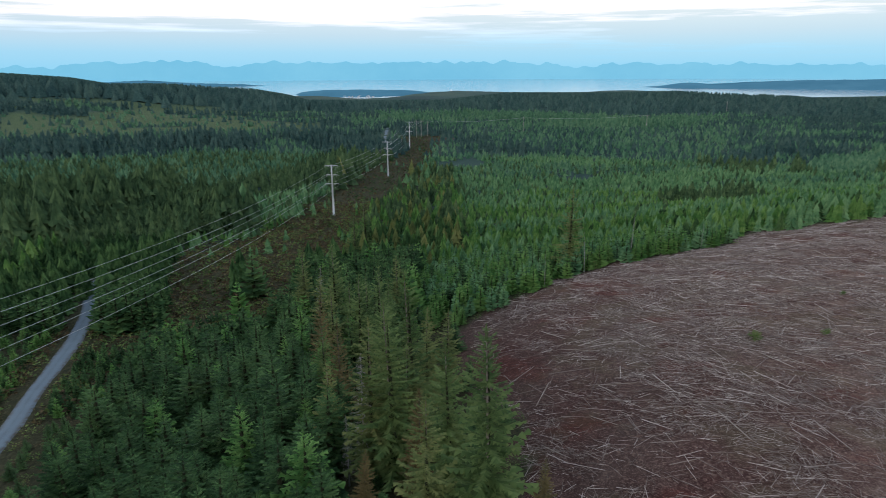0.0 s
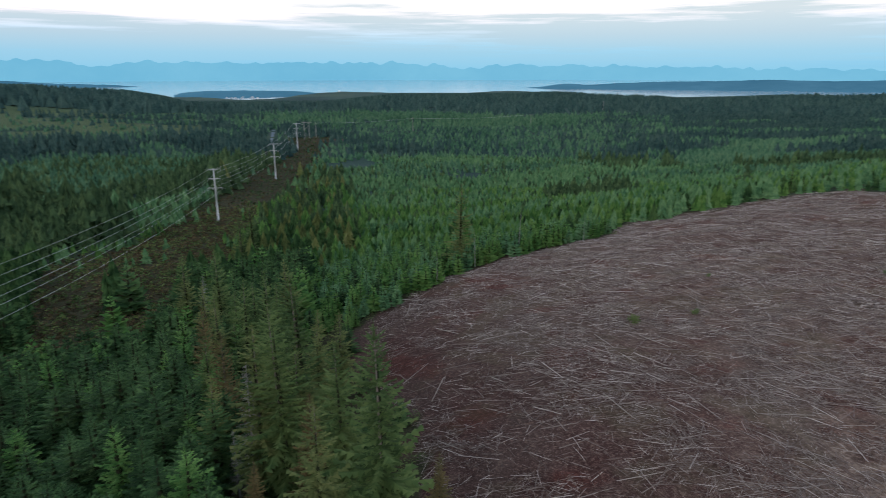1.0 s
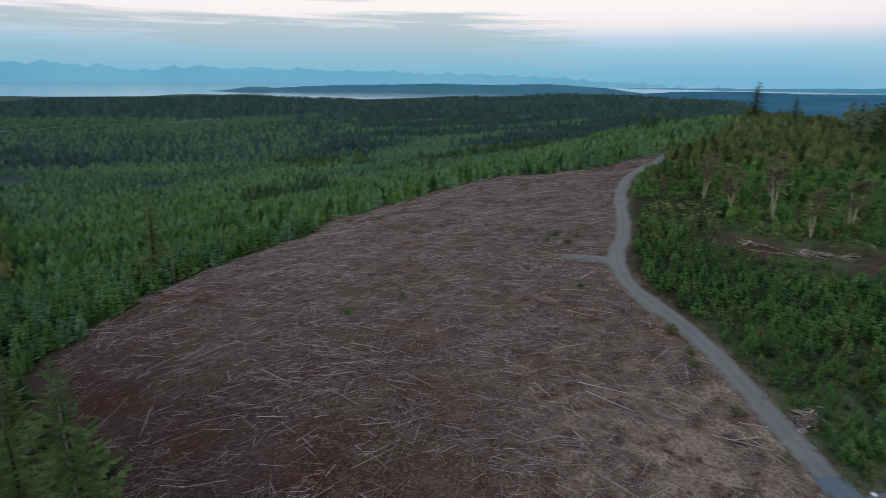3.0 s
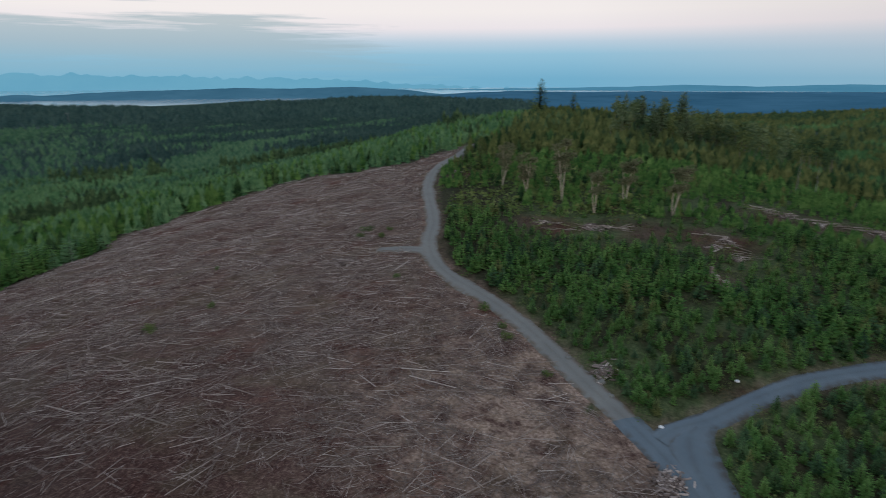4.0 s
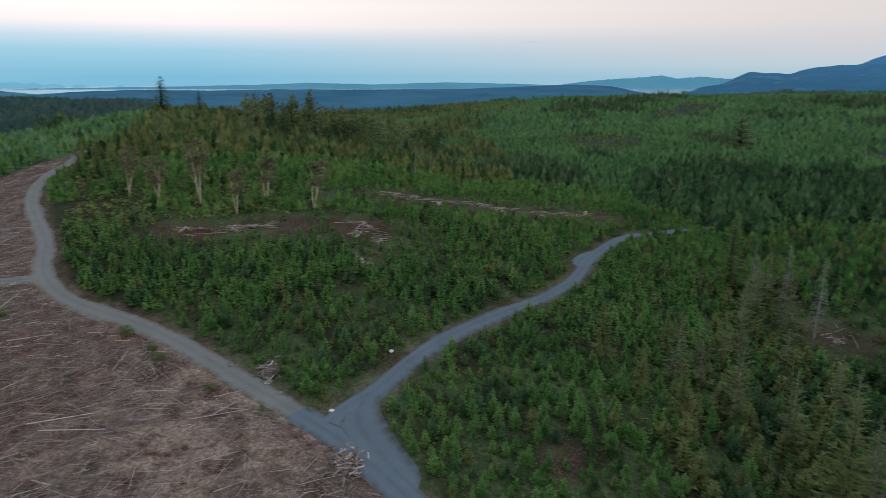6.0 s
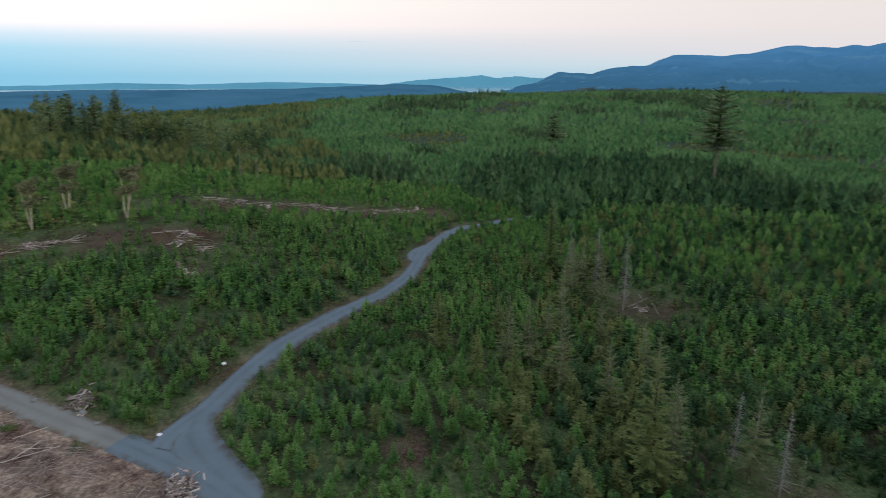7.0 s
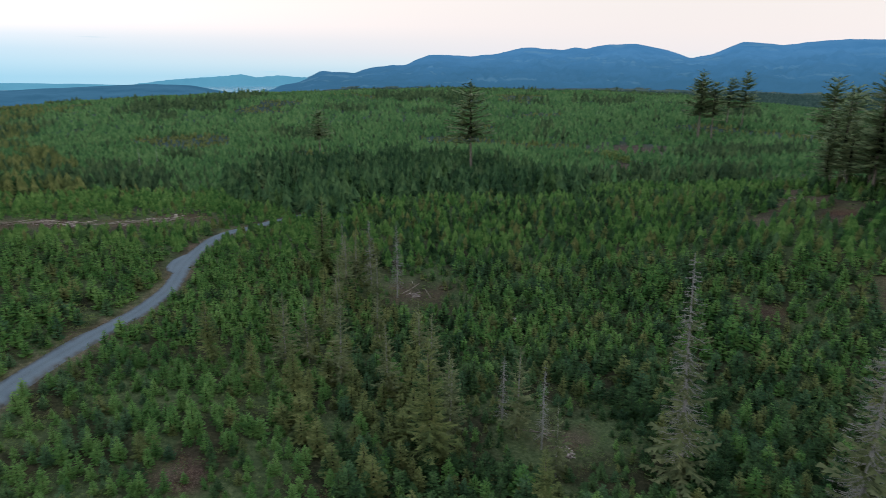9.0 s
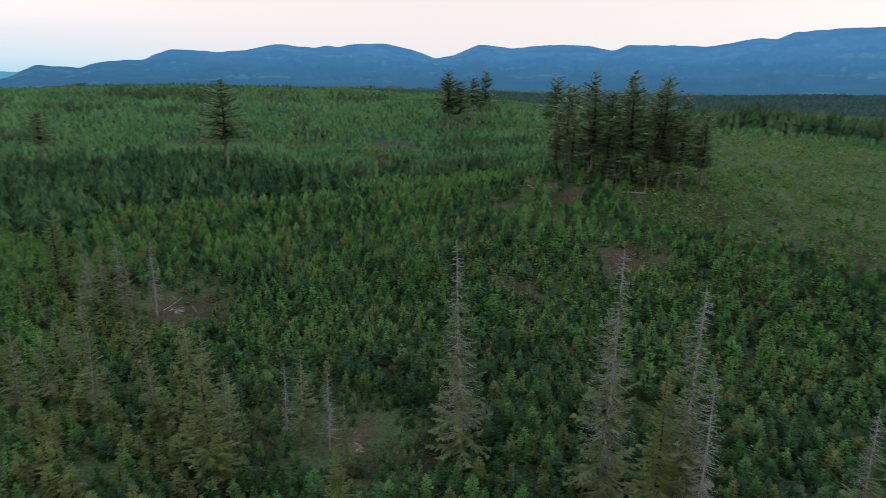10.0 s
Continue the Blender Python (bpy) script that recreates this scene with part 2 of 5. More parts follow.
def earth():
    s = Stuff("forest_floor_and_clearing", 0.95, 0.1)
    big, mid, fine = s.noise(0.045, 4.0), s.noise(0.35, 5.0, 0.6), s.noise(2.6, 7.0, 0.7)
    chips = s.noise(7.0, 6.0, 0.8)
    floor = s.ramp(mid, [(0.3, (0.014, 0.018, 0.010)), (0.55, (0.034, 0.036, 0.018)), (0.75, (0.065, 0.054, 0.030))])
    cut = s.ramp(big, [(0.40, (0.095, 0.024, 0.020)), (0.49, (0.105, 0.042, 0.033)), (0.58, (0.150, 0.115, 0.092))])
    cut = s.mix(0.55, cut, s.ramp(mid, [(0.38, (0.024, 0.009, 0.008)), (0.52, (0.078, 0.040, 0.034)), (0.64, (0.19, 0.135, 0.112))]))
    cut = s.mix(0.45, cut, s.ramp(fine, [(0.40, (0.010, 0.005, 0.004)), (0.53, (0.062, 0.034, 0.028)), (0.63, (0.38, 0.27, 0.21))]))
    cut = s.mix(0.42, cut, s.ramp(chips, [(0.40, (0.018, 0.010, 0.009)), (0.54, (0.085, 0.052, 0.042)), (0.63, (0.46, 0.36, 0.29))]))
    weeds = s.ramp(s.noise(0.11, 5.0, 0.6), [(0.52, (0, 0, 0)), (0.62, (1, 1, 1))])
    cut = s.mix(s.math("MULTIPLY", weeds, 0.55), cut, s.mix(0.5, cut, (0.115, 0.105, 0.058)))
    red = s.ramp(s.noise(0.085, 4.0, 0.55, stretch=(1.0, 1.3, 1.0)), [(0.54, (0, 0, 0)), (0.64, (1, 1, 1))])
    cut = s.mix(s.math("MULTIPLY", red, 0.6), cut, s.mix(1.0, cut, (1.05, 0.55, 0.50), "MULTIPLY"))
    straw = s.mix(0.5, s.ramp(fine, [(0.40, (0.09, 0.052, 0.044)), (0.60, (0.54, 0.42, 0.35))]), s.ramp(mid, [(0.3, (0.14, 0.085, 0.06)), (0.7, (0.36, 0.27, 0.18))]))
    tufts = s.noise(1.6, 8.0, 0.75)
    floor = s.mix(0.6, floor, s.ramp(tufts, [(0.36, (0.008, 0.010, 0.006)), (0.52, (0.045, 0.046, 0.022)), (0.66, (0.105, 0.088, 0.048))]))
    grass = s.mix(0.65, s.ramp(mid, [(0.3, (0.062, 0.108, 0.036)), (0.7, (0.125, 0.175, 0.056))]), s.ramp(tufts, [(0.36, (0.010, 0.018, 0.008)), (0.52, (0.070, 0.100, 0.048)), (0.66, (0.16, 0.185, 0.095))]))
    # far ground in the blue-green of distant woods, haze painted in
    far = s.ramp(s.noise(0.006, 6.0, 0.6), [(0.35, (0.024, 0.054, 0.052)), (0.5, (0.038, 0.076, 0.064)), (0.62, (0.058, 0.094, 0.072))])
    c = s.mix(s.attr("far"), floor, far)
    c = s.mix(s.attr("grass"), c, grass)
    # darker, redder soil towards the old trees at the clearing's edge
    cut = s.mix(s.math("MULTIPLY", s.attr("dark_soil"), 0.45), cut, s.mix(1.0, cut, (0.34, 0.24, 0.24), "MULTIPLY"))
    c = s.mix(s.attr("cut"), c, cut)
    c = s.mix(s.math("MULTIPLY", s.attr("straw"), s.ramp(s.noise(0.4, 5.0), [(0.35, (0, 0, 0)), (0.6, (1, 1, 1))])), c, straw)
    s.colour(c)
    s.bump(s.math("ADD", mid, s.math("MULTIPLY", fine, 0.5)), 0.7, 0.35)
    return s.m


M_EARTH = earth()


def sea_water():
    s = Stuff("sea_water", 0.09, 0.5)
    s.b.inputs["Base Color"].default_value = (0.30, 0.40, 0.46, 1)
    n = s.noise(0.02, 4.0, stretch=(1, 1, 1))
    s.bump(n, 0.05, 1.0)
    return s.m


M_SEA = sea_water()


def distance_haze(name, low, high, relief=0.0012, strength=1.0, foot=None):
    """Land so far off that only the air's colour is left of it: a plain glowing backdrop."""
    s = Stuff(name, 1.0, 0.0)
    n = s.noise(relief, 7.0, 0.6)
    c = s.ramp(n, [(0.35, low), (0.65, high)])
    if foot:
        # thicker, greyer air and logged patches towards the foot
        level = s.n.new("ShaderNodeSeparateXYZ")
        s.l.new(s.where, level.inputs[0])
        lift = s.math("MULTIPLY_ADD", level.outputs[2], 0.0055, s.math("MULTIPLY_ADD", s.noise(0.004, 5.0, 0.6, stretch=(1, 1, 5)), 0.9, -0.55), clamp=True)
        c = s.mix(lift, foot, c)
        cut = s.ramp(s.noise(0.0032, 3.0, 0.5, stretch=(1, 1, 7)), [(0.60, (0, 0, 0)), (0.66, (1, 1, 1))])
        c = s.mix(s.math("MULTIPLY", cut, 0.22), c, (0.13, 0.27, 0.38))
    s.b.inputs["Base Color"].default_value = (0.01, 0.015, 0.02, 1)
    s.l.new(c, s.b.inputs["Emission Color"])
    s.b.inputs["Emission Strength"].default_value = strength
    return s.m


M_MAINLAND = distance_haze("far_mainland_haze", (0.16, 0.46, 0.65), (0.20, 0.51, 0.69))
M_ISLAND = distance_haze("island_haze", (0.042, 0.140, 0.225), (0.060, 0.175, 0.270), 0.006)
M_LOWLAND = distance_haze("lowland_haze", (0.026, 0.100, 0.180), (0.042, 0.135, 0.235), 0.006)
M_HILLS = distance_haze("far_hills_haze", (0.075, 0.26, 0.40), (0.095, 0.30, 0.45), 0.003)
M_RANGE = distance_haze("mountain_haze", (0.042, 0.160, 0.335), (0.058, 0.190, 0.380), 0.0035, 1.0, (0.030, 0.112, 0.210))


def metal(name, a, rough):
    s = Stuff(name, rough, 0.5, 0.6)
    s.colour(s.ramp(s.noise(3.0), [(0.3, tuple(v * 0.8 for v in a)), (0.7, a)]))
    return s.m


M_STEEL = metal("galvanised_steel", (0.50, 0.52, 0.53), 0.5)
M_WIRE = metal("aluminium_wire", (0.52, 0.55, 0.56), 0.45)
M_GLASS = Stuff("insulator_porcelain", 0.3, 0.5).m
M_GLASS.node_tree.nodes["Principled BSDF"].inputs["Base Color"].default_value = (0.32, 0.34, 0.36, 1)
M_WHITE = Stuff("white_paint", 0.6, 0.3).m
M_WHITE.node_tree.nodes["Principled BSDF"].inputs["Base Color"].default_value = (0.75, 0.76, 0.76, 1)

# ------------------------------------------------------------------ the lie of the land
HILLS = [  # x, y, radius, height over the valley floor
    (260, 90, 300, 2.9), (40, -245, 110, 8.5), (140, 105, 110, 34.7), (70, 360, 180, -6.9),
    (10, 50, 45, 9.9), (635, -540, 500, 10.6), (310, 160, 110, 26.3), (60, -165, 45, 9.0),
    (140, 105, 70, -14.2), (-715, 1025, 300, 46.4), (55, -365, 110, 13.2), (630, -305, 500, 15.5),
    (100, -55, 45, -4.8), (0, -100, 45, -5.1), (60, -165, 180, 7.0), (25, 120, 45, 8.8),
    (25, 120, 70, -6.2), (-780, 450, 500, 7.6), (295, 850, 500, -7.2), (290, -400, 110, 9.7),
    (1500, 0, 500, 18.0), (40, -55, 45, -2.5), (-105, -280, 70, -4.3), (0, -1500, 500, 16.2),
]
SEA = -8.0


def fade(v, a, b):
    k = np.clip((v - a) / (b - a), 0, 1)
    return k * k * (3 - 2 * k)


def wobble(x, y, size, seed=0.0):
    """Smooth noise about -1..1 from a few crossed waves."""
    s = 0
    for i, (a, k) in enumerate(((0.3, 1.0), (1.4, 1.37), (2.6, 0.73), (3.7, 1.81), (5.1, 2.3))):
        s = s + np.sin((x * math.cos(a) + y * math.sin(a)) * k * 2.2 / size + 1.7 * i + seed + 0.8 * np.sin((x * math.sin(a) - y * math.cos(a)) * 1.9 / size + seed * 2.1 + i))
    return s / 3.2


def bearing(x, y):
    return np.degrees(np.arctan2(x, y))


def ground_z(x, y):
    x, y = np.asarray(x, float), np.asarray(y, float)
    r, az = np.hypot(x, y), bearing(x, y)
    z = 2.0 + 0 * x
    for hx, hy, hr, h in HILLS:
        z = z + h * np.exp(-((x - hx) ** 2 + (y - hy) ** 2) / hr**2)
    z = z + 0.35 * wobble(x, y, 14.0) * fade(r, 20, 80) + 1.2 * wobble(x, y, 70.0, 2.0) * fade(r, 200, 420) + 3.0 * wobble(x, y, 260.0, 4.0) * fade(r, 500, 1000)
    z = z + 8.5 * fade(az, 80, 92) * (1 - fade(az, 138, 152)) * fade(r, 400, 780)
    shore = 1750 + 180 * np.sin(np.radians(az) * 9) + 90 * np.sin(np.radians(az) * 23 + 1)
    seaward = fade(az, -46, -39) * (1 - fade(az, 58, 66))
    z = z + (-15.0 - z) * fade(r, shore - 130, shore + 130) * seaward
    lowland = fade(az, 56, 70) * (1 - fade(az, 104, 114))
    z = z + (-16.0 - z) * fade(r, 850, 1200) * lowland
    return z


def smooth_line(points, step=1.2):
    """A Catmull-Rom line through points, about one place every step metres."""
    p = np.array([points[0], *points, points[-1]], float)
    out = []
    for i in range(1, len(p) - 2):
        a, b, c, d = p[i - 1:i + 3]
        n = max(2, int(np.linalg.norm(c - b) / step))
        for k in range(n):
            t = k / n
            out.append(0.5 * (2 * b + (c - a) * t + (2 * a - 5 * b + 4 * c - d) * t * t + (3 * b - 3 * c + d - a) * t**3))
    out.append(p[-2])
    return np.array(out)


RIDGE_ROAD = smooth_line([(190, 126), (176, 120.3), (157.7, 115.7), (136.4, 103.9), (108.8, 81.3), (93.2, 70.6), (83.5, 58.6), (78.1, 46.7), (72.9, 36.6), (67.2, 27.5), (62.8, 20.2), (59.3, 14.9), (54.5, 9), (46, 0), (33, -12), (10, -22), (-30, -30), (-70, -30)])
BRANCH_ROAD = np.array([-0.2, -0.35]) + smooth_line([(62.5, 17.5), (66, 16.6), (70.4, 14.0), (77.2, 10.9), (87.8, 5.0), (101.1, -5.0), (116.3, -14.5), (132.3, -21.1), (152, -31.3), (162.6, -42.4), (170.9, -55), (182, -74), (200, -92)])
SPUR = smooth_line([(92.5, 68.5), (90.5, 73.5), (88, 79)])
JUNCTION = smooth_line([(71, 13.6), (66.5, 14.8), (62, 13.6), (58, 10.6), (54.5, 7.0)])
PASSING_PLACE = smooth_line([(125.5, -17.6), (128, -18.2), (131, -19.4), (134, -21.2), (136.5, -23)])
VALLEY_ROAD = smooth_line([(-55, 30), (-61, 60), (-66.4, 77), (-69.8, 90), (-74.2, 104.6), (-78.8, 121.2), (-82.1, 131.7), (-87, 144.5), (-93, 158), (-99, 175), (-104, 200), (-112, 240), (-100, 295), (-80, 360), (-62, 430), (-46, 500), (-52, 570), (-60, 700)], 3.0)
POWER_LINE = np.array([(-72.0, 10.0), (-46.5, 263.4), (-33.6, 387.6), (-27.1, 526.0), (-22.0, 600.0)])
CLEARING = np.array([(8, 30), (8.5, 44), (7.4, 62), (4.5, 78), (0.5, 92), (1.5, 103), (9, 112), (23, 121.5), (40, 131.7), (53, 136.7), (66, 142), (74.4, 152), (90, 155), (107, 153), (134, 154), (147.6, 138), (162, 130), (186, 127), (176, 120.3), (157.7, 115.7), (136.4, 103.9), (108.8, 81.3), (93.2, 70.6), (83.5, 58.6), (78.1, 46.7), (72.9, 36.6), (67.2, 27.5), (62.8, 20.2), (59.3, 14.9), (54.5, 9), (46, 0), (30, 0)], float)


def off_line(x, y, line):
    """Metres from a line of places."""
    x, y = np.asarray(x, float), np.asarray(y, float)
    best = np.full(x.shape, 1e9)
    step = max(1, len(line) // 70)
    pts = np.vstack([line[::step], line[-1:]])
    for a, b in zip(pts[:-1], pts[1:]):
        ab = b - a
        k = np.clip(((x - a[0]) * ab[0] + (y - a[1]) * ab[1]) / (ab @ ab + 1e-9), 0, 1)
        best = np.minimum(best, np.hypot(x - a[0] - k * ab[0], y - a[1] - k * ab[1]))
    return best


def inside(x, y, poly):
    hit = np.zeros(np.shape(x), bool)
    for (ax, ay), (bx, by) in zip(poly, np.roll(poly, -1, 0)):
        cross = (ay > y) != (by > y)
        hit ^= cross & (x < (bx - ax) * (y - ay) / (by - ay + 1e-12) + ax)
    return hit


def on_clearing(x, y, jitter=2.0):
    return inside(x + jitter * wobble(x, y, 6.0, 1.0), y + jitter * wobble(x, y, 6.0, 5.0), CLEARING)


# ------------------------------------------------------------------ mesh helpers


def raw_mesh(name, verts, tris, mats, index=None, smooth=False):
    me = bpy.data.meshes.new(name)
    verts, tris = np.asarray(verts, np.float32), np.asarray(tris, np.int32)
    me.vertices.add(len(verts))
    me.vertices.foreach_set("co", verts.ravel())
    me.loops.add(tris.size)
    me.loops.foreach_set("vertex_index", tris.ravel())
    me.polygons.add(len(tris))
    me.polygons.foreach_set("loop_start", np.arange(0, tris.size, tris.shape[1], dtype=np.int32))
    if index is not None:
        me.polygons.foreach_set("material_index", np.asarray(index, np.int32))
    me.polygons.foreach_set("use_smooth", np.full(len(tris), smooth))
    for m in mats:
        me.materials.append(m)
    me.update(calc_edges=True)
    return me


def part(name, me, parent, label=""):
    ob = new(name, me)
    ob.parent = parent
    if label:
        tagged(ob, label)
    return ob


class Shape:
    """Corner places and faces of three corners, gathered into one mesh."""

    def __init__(self):
        self.v, self.f, self.m, self.count = [], [], [], 0

    def add(self, verts, tris, mat=0):
        verts = np.asarray(verts, float).reshape(-1, 3)
        tris = np.asarray(tris, int).reshape(-1, 3)
        self.v.append(verts)
        self.f.append(tris + self.count)
        self.m.append(np.full(len(tris), mat))
        self.count += len(verts)

    def arrays(self):
        return np.vstack(self.v), np.vstack(self.f), np.concatenate(self.m)

    def limb(self, path, radii, sides=5, mat=0, cap=True):
        """A tapered limb along a path."""
        path = np.asarray(path, float)
        rings = []
        for i, p in enumerate(path):
            d = path[min(i + 1, len(path) - 1)] - path[max(i - 1, 0)]
            d = d / (np.linalg.norm(d) + 1e-9)
            a = np.cross(d, (0.0, 0.0, 1.0) if abs(d[2]) < 0.9 else (1.0, 0.0, 0.0))
            a /= np.linalg.norm(a)
            b = np.cross(d, a)
            t = np.arange(sides) * 2 * math.pi / sides
            rings.append(p + radii[i] * (np.cos(t)[:, None] * a + np.sin(t)[:, None] * b))
        tris = []
        for i in range(len(path) - 1):
            for k in range(sides):
                q, w = i * sides + k, i * sides + (k + 1) % sides
                tris += [(q, w, w + sides), (q, w + sides, q + sides)]
        if cap:
            for e in (0, len(path) - 1):
                for k in range(1, sides - 1):
                    tris.append((e * sides, e * sides + k, e * sides + k + 1))
        self.add(np.vstack(rings), tris, mat)

    def mesh(self, name, mats, smooth=False):
        v, f, m = self.arrays()
        return raw_mesh(name, v, f, mats, m, smooth)


# ------------------------------------------------------------------ tree shapes


def conifer(rng, levels, per, sub, spread=0.2, base=0.06, droop=0.25, gaps=0.0, ragged=0.25, crown_power=0.85, blade=0.17, core=0.0, core_mat=0, spray=0.32, scatter=0.16):
    """A conifer one metre high: (trunk, crown) as Shapes. spread: the lowest limbs' reach."""
    trunk, crown = Shape(), Shape()
    bend = rng.normal(0, 0.008, 2)
    sides = 6 if sub > 2 else 4 if sub else 3
    ts = np.linspace(0, 0.97, 4 if sub else 2)
    trunk.limb([(bend[0] * t, bend[1] * t, t) for t in ts], [0.011 * (1 - 0.93 * t) for t in ts], sides, 0, False)
    for i in range(levels):
        u = (i + rng.uniform(0, 0.4)) / levels
        z = base + (0.985 - base) * u
        reach = spread * ((1 - u) ** crown_power) * (0.55 + 0.45 * min(1, (u + 0.12) * 4)) + 0.012
        turn = rng.uniform(0, 6.283)
        for k in range(per):
            if rng.random() < gaps:
                continue
            a = turn + (k + rng.uniform(-0.3, 0.3)) * 6.283 / per
            reach_k = reach * rng.uniform(1 - ragged, 1 + ragged)
            slope = 0.55 * u - droop + rng.normal(0, 0.08)
            d = np.array([math.cos(a), math.sin(a), slope])
            side = np.array([-math.sin(a), math.cos(a), 0.0])
            p = np.array([bend[0] * z, bend[1] * z, z + rng.uniform(-scatter, scatter) / levels])
            tip = p + d * reach_k + (0, 0, 0.14 * reach_k)
            if sub == 0:
                w = reach_k * blade * rng.uniform(0.8, 1.25)
                m = p + d * reach_k * 0.55
                low = np.array([0, 0, -0.6 * w])
                crown.add([p, m - side * w + low, tip, m + side * w + low], [(0, 1, 2), (0, 2, 3)])
            else:
                # a bough: pairs of side sprays along a curved rib
                verts, tris = [], []
                for q in range(sub):
                    s0, s1 = 0.94 * q / sub, (q + 1) / sub
                    a0 = p + d * reach_k * s0 + (0, 0, 0.14 * reach_k * s0 * s0)
                    a1 = p + d * reach_k * s1 + (0, 0, 0.14 * reach_k * s1 * s1)
                    for sign in (-1, 1):
                        w = reach_k * spray * (1 - 0.62 * s0) * rng.uniform(0.65, 1.25)
                        out = (a0 + a1) / 2 + d * w * rng.uniform(0.3, 0.8) + side * sign * w * rng.uniform(0.8, 1.15) + (0, 0, -w * rng.uniform(0.05, 0.4))
                        n = len(verts)
                        verts += [a0, a1, out]
                        tris.append((n, n + 1, n + 2))
                n = len(verts)
                t0 = p + d * reach_k * 0.8
                verts += [t0 - side * reach_k * 0.05, t0 + side * reach_k * 0.05, tip]
                tris.append((n, n + 1, n + 2))
                crown.add(verts, tris)
    # an added core cone; its dark colour stands for shaded inner twigs
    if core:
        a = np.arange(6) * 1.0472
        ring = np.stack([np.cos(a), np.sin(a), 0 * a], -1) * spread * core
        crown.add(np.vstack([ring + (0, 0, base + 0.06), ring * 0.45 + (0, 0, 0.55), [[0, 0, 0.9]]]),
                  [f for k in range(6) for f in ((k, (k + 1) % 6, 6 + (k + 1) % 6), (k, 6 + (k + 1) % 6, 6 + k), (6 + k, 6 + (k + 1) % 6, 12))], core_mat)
    for a in (0.0, 1.57):
        s = np.array([math.cos(a), math.sin(a), 0]) * 0.006
        top = np.array([bend[0], bend[1], 0])
        crown.add([top + s + (0, 0, 0.93), top - s + (0, 0, 0.93), top + (0, 0, 1.0)], [(0, 1, 2)])
    return trunk, crown


def cone_tree(rng, tiers, sides, spread):
    """A small far conifer: stacked ragged skirts, one metre high."""
    s = Shape()
    for i in range(tiers):
        low, top = i / tiers * 0.82 + 0.02, min(1.0, (i + 1.75) / tiers)
        rim = spread * (1 - low) ** 0.9 + 0.015
        a = np.arange(sides) * 6.283 / sides + rng.uniform(0, 6.283)
        r = rim * np.where(np.arange(sides) % 2 == 0, 1.12, 0.5) * rng.uniform(0.75, 1.25, sides)
        z = low + rng.uniform(-0.03, 0.03, sides) - np.where(np.arange(sides) % 2 == 0, 0.015, -0.03)
        v = np.vstack([np.stack([r * np.cos(a), r * np.sin(a), z], -1), [[rng.normal(0, 0.01), rng.normal(0, 0.01), 1.0 if i == tiers - 1 else top]]])
        s.add(v, [(k, (k + 1) % sides, sides) for k in range(sides)])
    return s


def dead_conifer(rng, limbs=110, twigs=2, reach=0.13, start=0.3):
    """A bare grey trunk with drooping dead limbs, one metre high."""
    s = Shape()
    lean = rng.normal(0, 0.012, 2)
    ts = np.linspace(0, 1, 7)
    s.limb([(lean[0] * t * t + 0.003 * math.sin(7 * t), lean[1] * t * t, t) for t in ts], [0.0105 * (1 - 0.9 * t) for t in ts], 6, 0, False)
    for i in range(limbs):
        u = rng.uniform(start, 0.98)
        a = rng.uniform(0, 6.283)
        ln = reach * ((1 - u) / (1 - start)) ** 0.6 * rng.uniform(0.45, 1.1) + 0.008
        p = np.array([lean[0] * u * u, lean[1] * u * u, u])
        d = np.array([math.cos(a), math.sin(a), -0.15 - 0.3 * (1 - u)])
        mid, end = p + d * ln * 0.55, p + d * ln + (0, 0, 0.16 * ln)
        s.limb([p, mid, end], [0.0015, 0.0010, 0.0004], 3, 0, False)
        side = np.array([-math.sin(a), math.cos(a), -0.3])
        for _ in range(twigs):
            k = rng.uniform(0.3, 0.95)
            q = p + d * ln * k
            e = q + (side * rng.choice((-1, 1)) * 0.5 + d * 0.5) * ln * rng.uniform(0.2, 0.45)
            n = np.array([0, 0, 0.0013])
            s.add([q + n, q - n, e], [(0, 1, 2)])
    return s


def leaf_clump(rng, shape, centre, size, count, leaf, mat=0):
    """Many small leaves in a ragged lump."""
    d = rng.normal(0, 1, (count, 3))
    d /= np.linalg.norm(d, axis=1)[:, None]
    c = np.asarray(centre) + d * np.asarray(size) * (rng.uniform(0.25, 1.08, (count, 1)) ** 0.6)
    a = rng.normal(0, 1, (count, 3))
    a[:, 2] *= 0.5
    a /= np.linalg.norm(a, axis=1)[:, None]
    b = np.cross(a, rng.normal(0, 1, (count, 3)))
    b /= np.linalg.norm(b, axis=1)[:, None] + 1e-9
    k = leaf * rng.uniform(0.6, 1.3, (count, 1))
    v = np.stack([c - a * k, c + a * k * 0.4 + b * k * 0.6, c + a * k * 0.4 - b * k * 0.6], 1)
    shape.add(v.reshape(-1, 3), np.arange(count * 3).reshape(-1, 3), mat)


